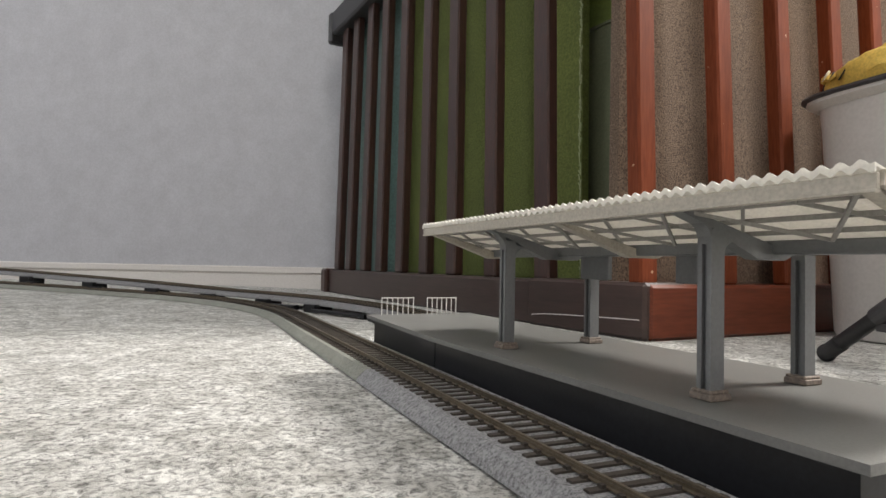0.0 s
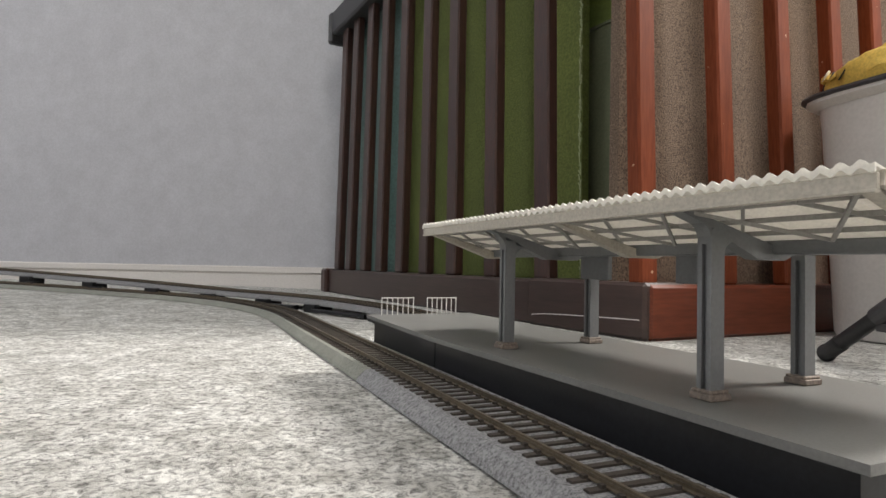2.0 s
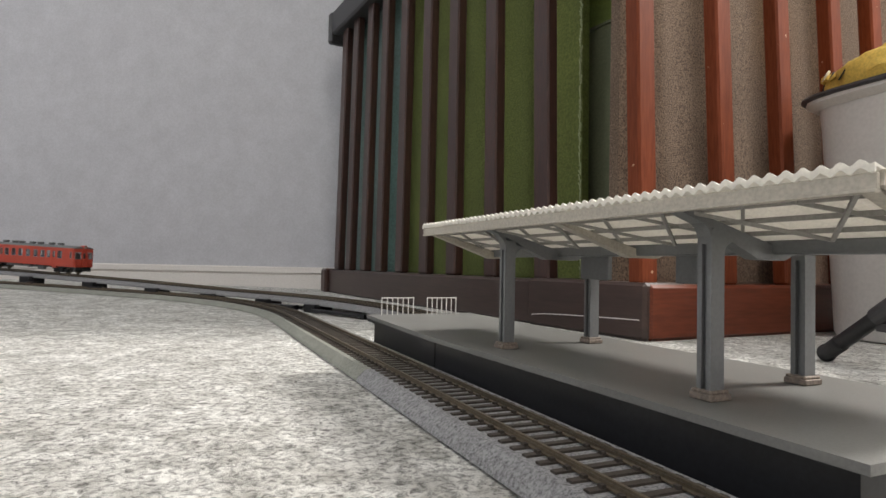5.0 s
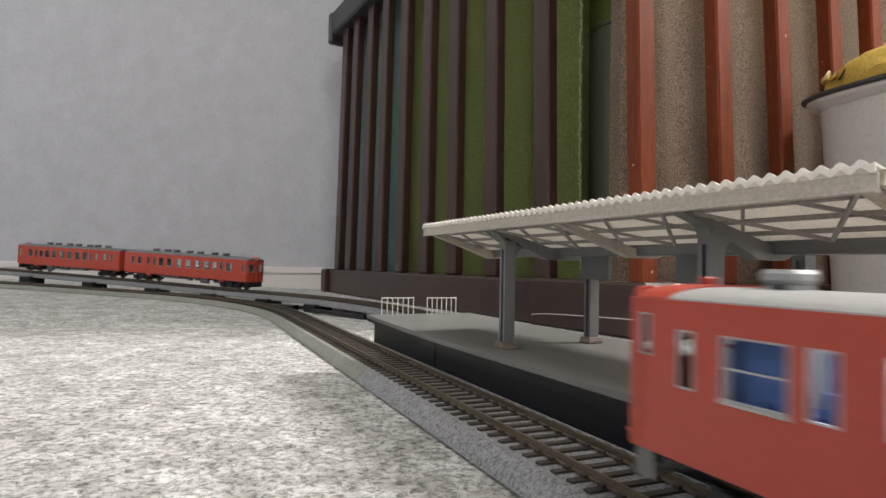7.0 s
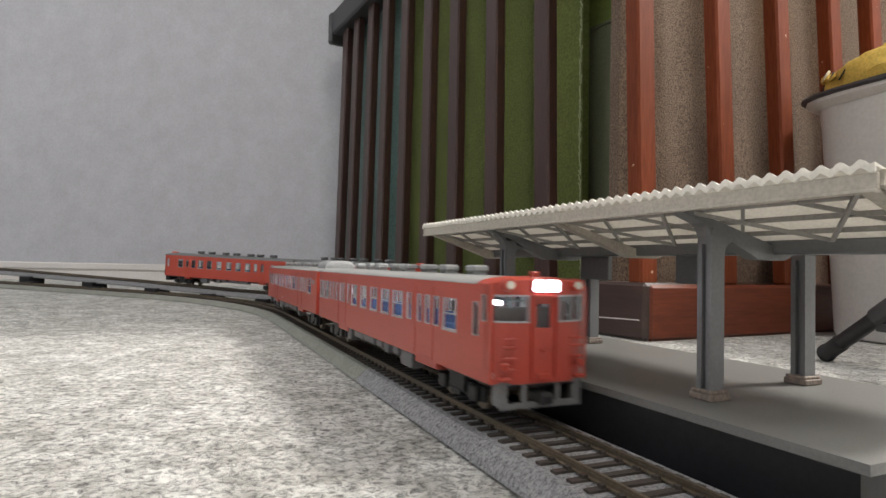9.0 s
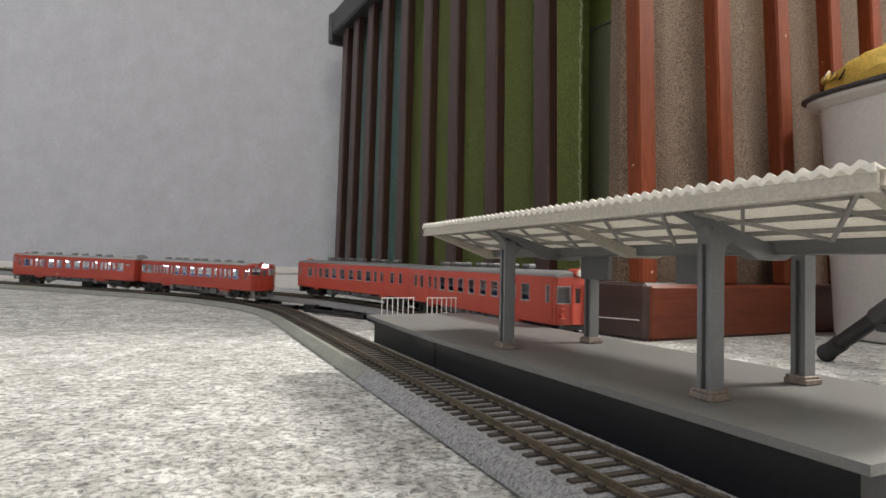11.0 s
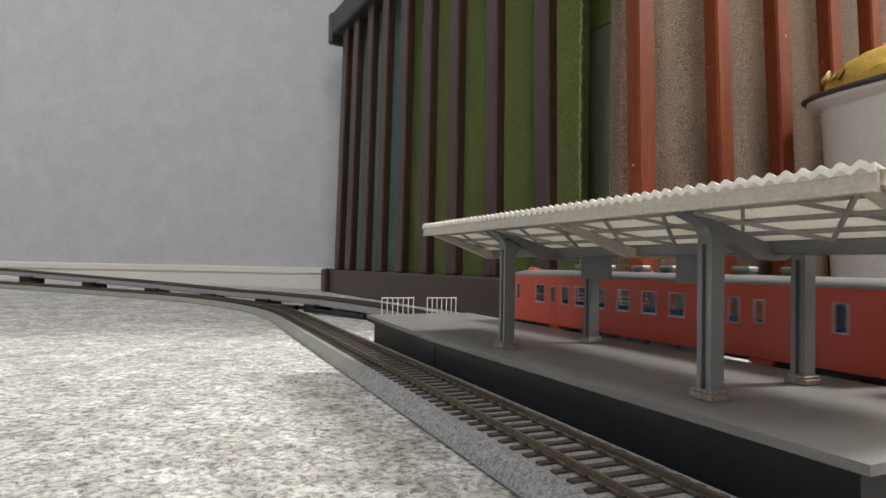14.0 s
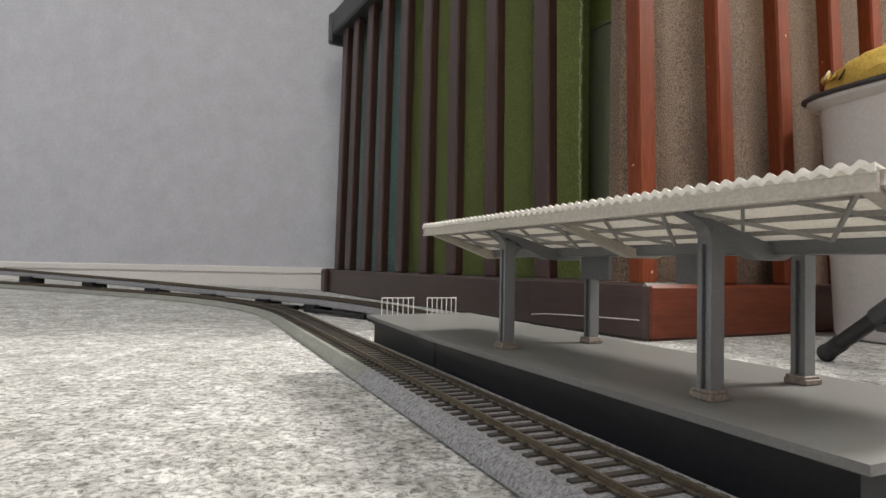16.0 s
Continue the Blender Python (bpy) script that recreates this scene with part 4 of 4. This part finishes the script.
def cab_b(car, half, glow):
    """Wide-windowed cab end with a gangway door and twin lamps over it."""
    low, eave = 0.0127, 0.0432
    face = pose(0, 0, 0, 0, 0, -90)
    holes = [(-half + 0.0008, -0.0058, 0.0322, 0.0404), (0.0058, half - 0.0008, 0.0322, 0.0404), (-0.0026, 0.0026, 0.0302, 0.0378)]
    bm = bmesh.new()
    pierced(bm, -half, half, low, eave + 0.0003, holes, 0.0012, face, cuts=[s * y for s in (-1, 1) for y in (0.0085, 0.0108, 0.0128, 0.0146, 0.0160)])
    for v in bm.verts:
        v.co.x += 0.0045 * (abs(v.co.y) / half) ** 4
    part("cab_front", bm, VERMILION, car, "vermilion cab front")
    bm = bmesh.new()
    rings = []
    for x, top in ((0.0001, 0.0455), (0.0008, 0.0460), (0.0026, 0.0463), (0.0070, 0.0465), (0.0124, 0.0465)):
        rings.append([bm.verts.new((x + 0.0045 * (abs(y) / half) ** 4 * (1 - x / 0.0125), y, z)) for y, z in arch(half - 0.0001, eave, top)])
    for p, q in zip(rings, rings[1:]):
        for i in range(len(p) - 1):
            bm.faces.new((p[i], p[i + 1], q[i + 1], q[i]))
        bm.faces.new((p[0], q[0], q[-1], p[-1]))
    sill = [bm.verts.new((v.co.x, v.co.y, eave - 0.0002)) for v in rings[0]]
    for i in range(len(sill) - 1):
        bm.faces.new((sill[i], sill[i + 1], rings[0][i + 1], rings[0][i]))
    bm.faces.new(rings[-1][::-1])
    part("roof_front", bm, VERMILION, car, "vermilion roof dome", smooth=True)
    for y in (-1, 1):
        win = bmesh.new()
        y0, y1 = sorted((y * 0.0058, y * (half - 0.0008)))
        pierced(win, y0 - 0.0003, y1 + 0.0003, 0.0319, 0.0407, [(y0 + 0.0002, y1 - 0.0002, 0.0324, 0.0402)], 0.0009, face @ Matrix.Translation((0, -0.0003, 0)), cuts=[y * c for c in (0.0085, 0.0108, 0.0128, 0.0146, 0.0160)])
        for v in win.verts:
            v.co.x += 0.0045 * (abs(v.co.y) / half) ** 4
        w = part("windscreen", win, GREYTRIM, car)
        g = bmesh.new()
        pierced(g, y0, y1, 0.0322, 0.0404, [], 0.0003, face @ Matrix.Translation((0, 0.0005, 0)), cuts=[y * c for c in (0.0085, 0.0108, 0.0128, 0.0146, 0.0160)])
        for v in g.verts:
            v.co.x += 0.0045 * (abs(v.co.y) / half) ** 4
        p = part("pane", g, GLASS, w)
        p.visible_shadow = False
        bm = bmesh.new()
        rod(bm, (0.0022, y * 0.0128, 0.0438), (-0.0008, y * 0.0128, 0.0438), 0.0022, 0.0021, 16)
        lamp = part("tail_lamp", bm, VERMILION, car, smooth=True)
        bm = bmesh.new()
        rod(bm, (-0.0007, y * 0.0128, 0.0438), (-0.0012, y * 0.0128, 0.0438), 0.0015, 0.0012, 12)
        part("lens", bm, LENS, lamp)
        for z in (0.0265, 0.0240, 0.0205, 0.0170):
            part("handhold", boxes((-0.0008, 0.0003, y * 0.0125 - 0.0022, y * 0.0125 + 0.0022, z, z + 0.0007), bevel=0.0002), VERMILION, car)
        part("jumper_socket", boxes((-0.0014, 0.0008, y * 0.0142 - 0.0013, y * 0.0142 + 0.0013, 0.0172, 0.0196), bevel=0.0004), VERMILION, car)
        part("step_bracket", boxes((-0.0014, 0.0008, y * 0.0140 - 0.0020, y * 0.0140 + 0.0020, 0.0140, 0.0150), bevel=0.0003), VERMILION, car)
    bm = boxes((-0.0012, 0.0004, -0.0046, 0.0046, 0.0400, 0.0406), (-0.0010, 0.0002, -0.0046, -0.0042, 0.0140, 0.0400), (-0.0010, 0.0002, 0.0042, 0.0046, 0.0140, 0.0400))
    door = part("gangway_door", bm, VERMILION, car, "gangway door with a raised surround")
    p = part("pane", boxes((0.0004, 0.0007, -0.0026, 0.0026, 0.0302, 0.0378)), GLASS, door)
    p.visible_shadow = False
    part("kick_plate", boxes((-0.0009, 0.0002, -0.0026, 0.0026, 0.0136, 0.0158), bevel=0.0003), VERMILION, door)
    part("door_handle", boxes((-0.0012, 0.0002, -0.0008, 0.0008, 0.0228, 0.0234)), VERMILION, door)
    bm = boxes((-0.0013, 0.0012, -0.0056, 0.0056, 0.0411, 0.0464), bevel=0.0012)
    housing = part("headlamp_housing", bm, VERMILION, car, "twin headlamps over the door")
    for y in (-0.0023, 0.0023):
        bm = boxes((-0.0018, -0.0011, y - 0.0023, y + 0.0023, 0.0417, 0.0455), bevel=0.0006)
        part("headlamp", bm, HEADLAMP if glow else LENS, housing, "glowing white headlamp" if glow else "unlit headlamp")
    part("horn_cover", boxes((0.0045, 0.0075, -0.0014, 0.0014, 0.0460, 0.0482), bevel=0.0004), VERMILION, car)
    bm = bmesh.new()
    edge = half - 0.0030
    pierced(bm, -edge, edge, 0.0048, low + 0.0005, [(-edge + 0.0026, -0.0070, 0.0066, low - 0.0004), (-0.0056, 0.0056, 0.0066, low - 0.0004), (0.0070, edge - 0.0026, 0.0066, low - 0.0004)], 0.0010, pose(0.0008, 0, 0, 0, 0, -90))
    part("snow_plough", bm, PLOUGH, car, "grey plough skirt under the cab")
    for y in (-edge, edge - 0.0010):
        part("plough_cheek", boxes((0.0019, 0.0060, y, y + 0.0010, 0.0056, low)), PLOUGH, car)
    part("coupler_head", boxes((-0.0030, 0.0060, -0.0022, 0.0022, 0.0062, 0.0100), bevel=0.0006), BOGIE, car)


def cab_a(car, half):
    """Older flat cab end with two square windows, a narrow door and one lamp on the roof's edge."""
    low, eave = 0.0127, 0.0432
    face = pose(0, 0, 0, 0, 0, -90)
    holes = [(-half + 0.0024, -0.0062, 0.0266, 0.0372), (0.0062, half - 0.0024, 0.0266, 0.0372), (-0.0022, 0.0022, 0.0266, 0.0362)]
    bm = bmesh.new()
    pierced(bm, -half, half, low, eave + 0.0003, holes, 0.0012, face)
    for v in bm.verts:
        v.co.x += 0.0028 * (abs(v.co.y) / half) ** 4
    part("cab_front", bm, REDPAINT, car, "red flat cab front")
    for y in (-1, 1):
        win = bmesh.new()
        y0, y1 = sorted((y * 0.0062, y * (half - 0.0024)))
        ring_frame(win, y0, y1, 0.0266, 0.0372, 0.0004, -0.0003, 0.0006)
        bmesh.ops.transform(win, matrix=face, verts=win.verts)
        for v in win.verts:
            v.co.x += 0.0028 * (abs(v.co.y) / half) ** 4
        w = part("windscreen", win, GREYTRIM, car)
        p = part("pane", boxes((0.0010, 0.0013, y0, y1, 0.0266, 0.0372)), GLASS, w)
        p.visible_shadow = False
        bm = bmesh.new()
        rod(bm, (0.0012, y * 0.0125, 0.0190), (-0.0010, y * 0.0125, 0.0190), 0.0014, n=12)
        part("tail_lamp", bm, REDPAINT, car)
        part("handrail", boxes((-0.0010, -0.0005, y * 0.0054 - 0.0003, y * 0.0054 + 0.0003, 0.0150, 0.0330)), REDPAINT, car)
        for z in (0.0165, 0.0225, 0.0255):
            part("handhold", boxes((-0.0010, 0.0006, y * 0.0120 - 0.0020, y * 0.0120 + 0.0020, z, z + 0.0006)), REDPAINT, car)
    bm = boxes((-0.0012, 0.0004, -0.0046, 0.0046, 0.0386, 0.0394), (-0.0010, 0.0002, -0.0046, -0.0040, 0.0130, 0.0386), (-0.0010, 0.0002, 0.0040, 0.0046, 0.0130, 0.0386))
    door = part("gangway_door", bm, REDPAINT, car, "narrow gangway door with a canopy")
    p = part("pane", boxes((0.0004, 0.0007, -0.0022, 0.0022, 0.0266, 0.0362)), GLASS, door)
    p.visible_shadow = False
    bm = bmesh.new()
    rod(bm, (0.0080, 0, 0.0460), (-0.0018, 0, 0.0460), 0.0028, 0.0033, 18)
    lamp = part("headlamp", bm, REDPAINT, car, "round headlamp on the roof's edge", smooth=True)
    bm = bmesh.new()
    rod(bm, (-0.0017, 0, 0.0460), (-0.0024, 0, 0.0460), 0.0026, 0.0020, 16)
    part("lens", bm, LENS, lamp)
    part("cab_skirt", boxes((0.0008, 0.010, -half + 0.003, half - 0.003, 0.0055, low), bevel=0.0006), BOGIE, car)


LB, LA = 0.2585, 0.2465
EVEN_B = (0.048, 0.075, 0.098, 0.126, 0.145, 0.172, 0.190, 0.216)


def set_back(x):
    """The lead car's longer cab pushes its windows back."""
    return x + 0.0055 * (1 - x / 0.22)


b_tail = build_car("vermilion model railcar with lit windows and glowing headlamps", "vermilion two-car train", LB, 0.0181, B_CAB_END, B_DOORS, VERMILION, True, True, True, vents=EVEN_B)
cab_b(b_tail, 0.0181, True)
b_lead = build_car("vermilion model railcar with a large roof housing", "vermilion two-car train", LB, 0.0181, [(set_back(LB - 0.001 - b), set_back(LB - 0.001 - a)) for a, b in B_LEAD], [(0.0525, 0.0680), (0.1810, 0.1990)], VERMILION, True, True, True, tank=(0.225, 0.252), vents=(0.025, 0.060, 0.080, 0.114, 0.136, 0.164, 0.187))
cab_b(b_lead, 0.0181, False)
for side in (-0.0135, 0.0135):
    part("cab_screen", boxes((0.0240, 0.0375, side - 0.0005, side + 0.0005, 0.0165, 0.0372), bevel=0.0002), SEATBLUE, b_lead, "blue screen behind the cab")
a_lead = build_car("older red model railcar with unlit windows and grey roof", "red two-car train", LA, 0.0176, A_WINS, A_DOORS, REDPAINT, True, False, False, vents=(0.057, 0.079, 0.107, 0.128, 0.155, 0.173, 0.197))
cab_a(a_lead, 0.0176)
a_tail = copy_thing(a_lead, pose(0, 0, 0))


def car_pose(path, s_cab, s_far, length, lift=0.0):
    """The pose of a car whose cab end lies at s_cab and far end at s_far."""
    way = 1 if s_far > s_cab else -1
    pts = []
    for s in (s_cab + way * 0.036, s_far - way * 0.036):
        x, y, z, _ = path_at(path, s)
        pts.append(Vector((x, y, z + RAILTOP + lift)))
    ahead = (pts[1] - pts[0]).normalized()
    turn = ahead.to_track_quat("X", "Z").to_matrix().to_4x4()
    return Matrix.Translation(pts[0] - ahead * 0.036) @ turn


def motions():
    gap = 0.007
    rows = {ob: [] for ob in (b_tail, b_lead, a_lead, a_tail)}
    for i in range(0, 161):
        t = i * 0.1
        c = float(np.interp(t, B_TIMES, B_WAY))
        rows[b_tail].append((t, car_pose(INNER, c - gap / 2 - LB, c - gap / 2, LB, 0.002)))
        rows[b_lead].append((t, car_pose(INNER, c + gap / 2 + LB, c + gap / 2, LB, 0.002)))
        c = float(np.interp(t, A_TIMES, A_WAY))
        rows[a_lead].append((t, car_pose(OUTER, c - gap / 2 - LA, c - gap / 2, LA)))
        rows[a_tail].append((t, car_pose(OUTER, c + gap / 2 + LA, c + gap / 2, LA)))
    for ob, keys in rows.items():
        walk(ob, keys)


# way of each train's middle along its track
B_TIMES = [0, 7.0, 8.0, 8.5, 9.0, 9.2, 11.5, 12.5, 16.0]
B_WAY = [0.65, 2.636, 2.920, 3.075, 3.219, 3.281, 3.974, 4.266, 5.36]
A_TIMES = [0, 4.0, 7.0, 9.0, 11.5, 12.0, 12.5, 13.0, 14.0, 14.5, 15.0, 16.0]
A_WAY = [3.56, 2.862, 2.324, 1.985, 1.658, 1.587, 1.510, 1.432, 1.275, 1.203, 1.130, 0.985]
motions()
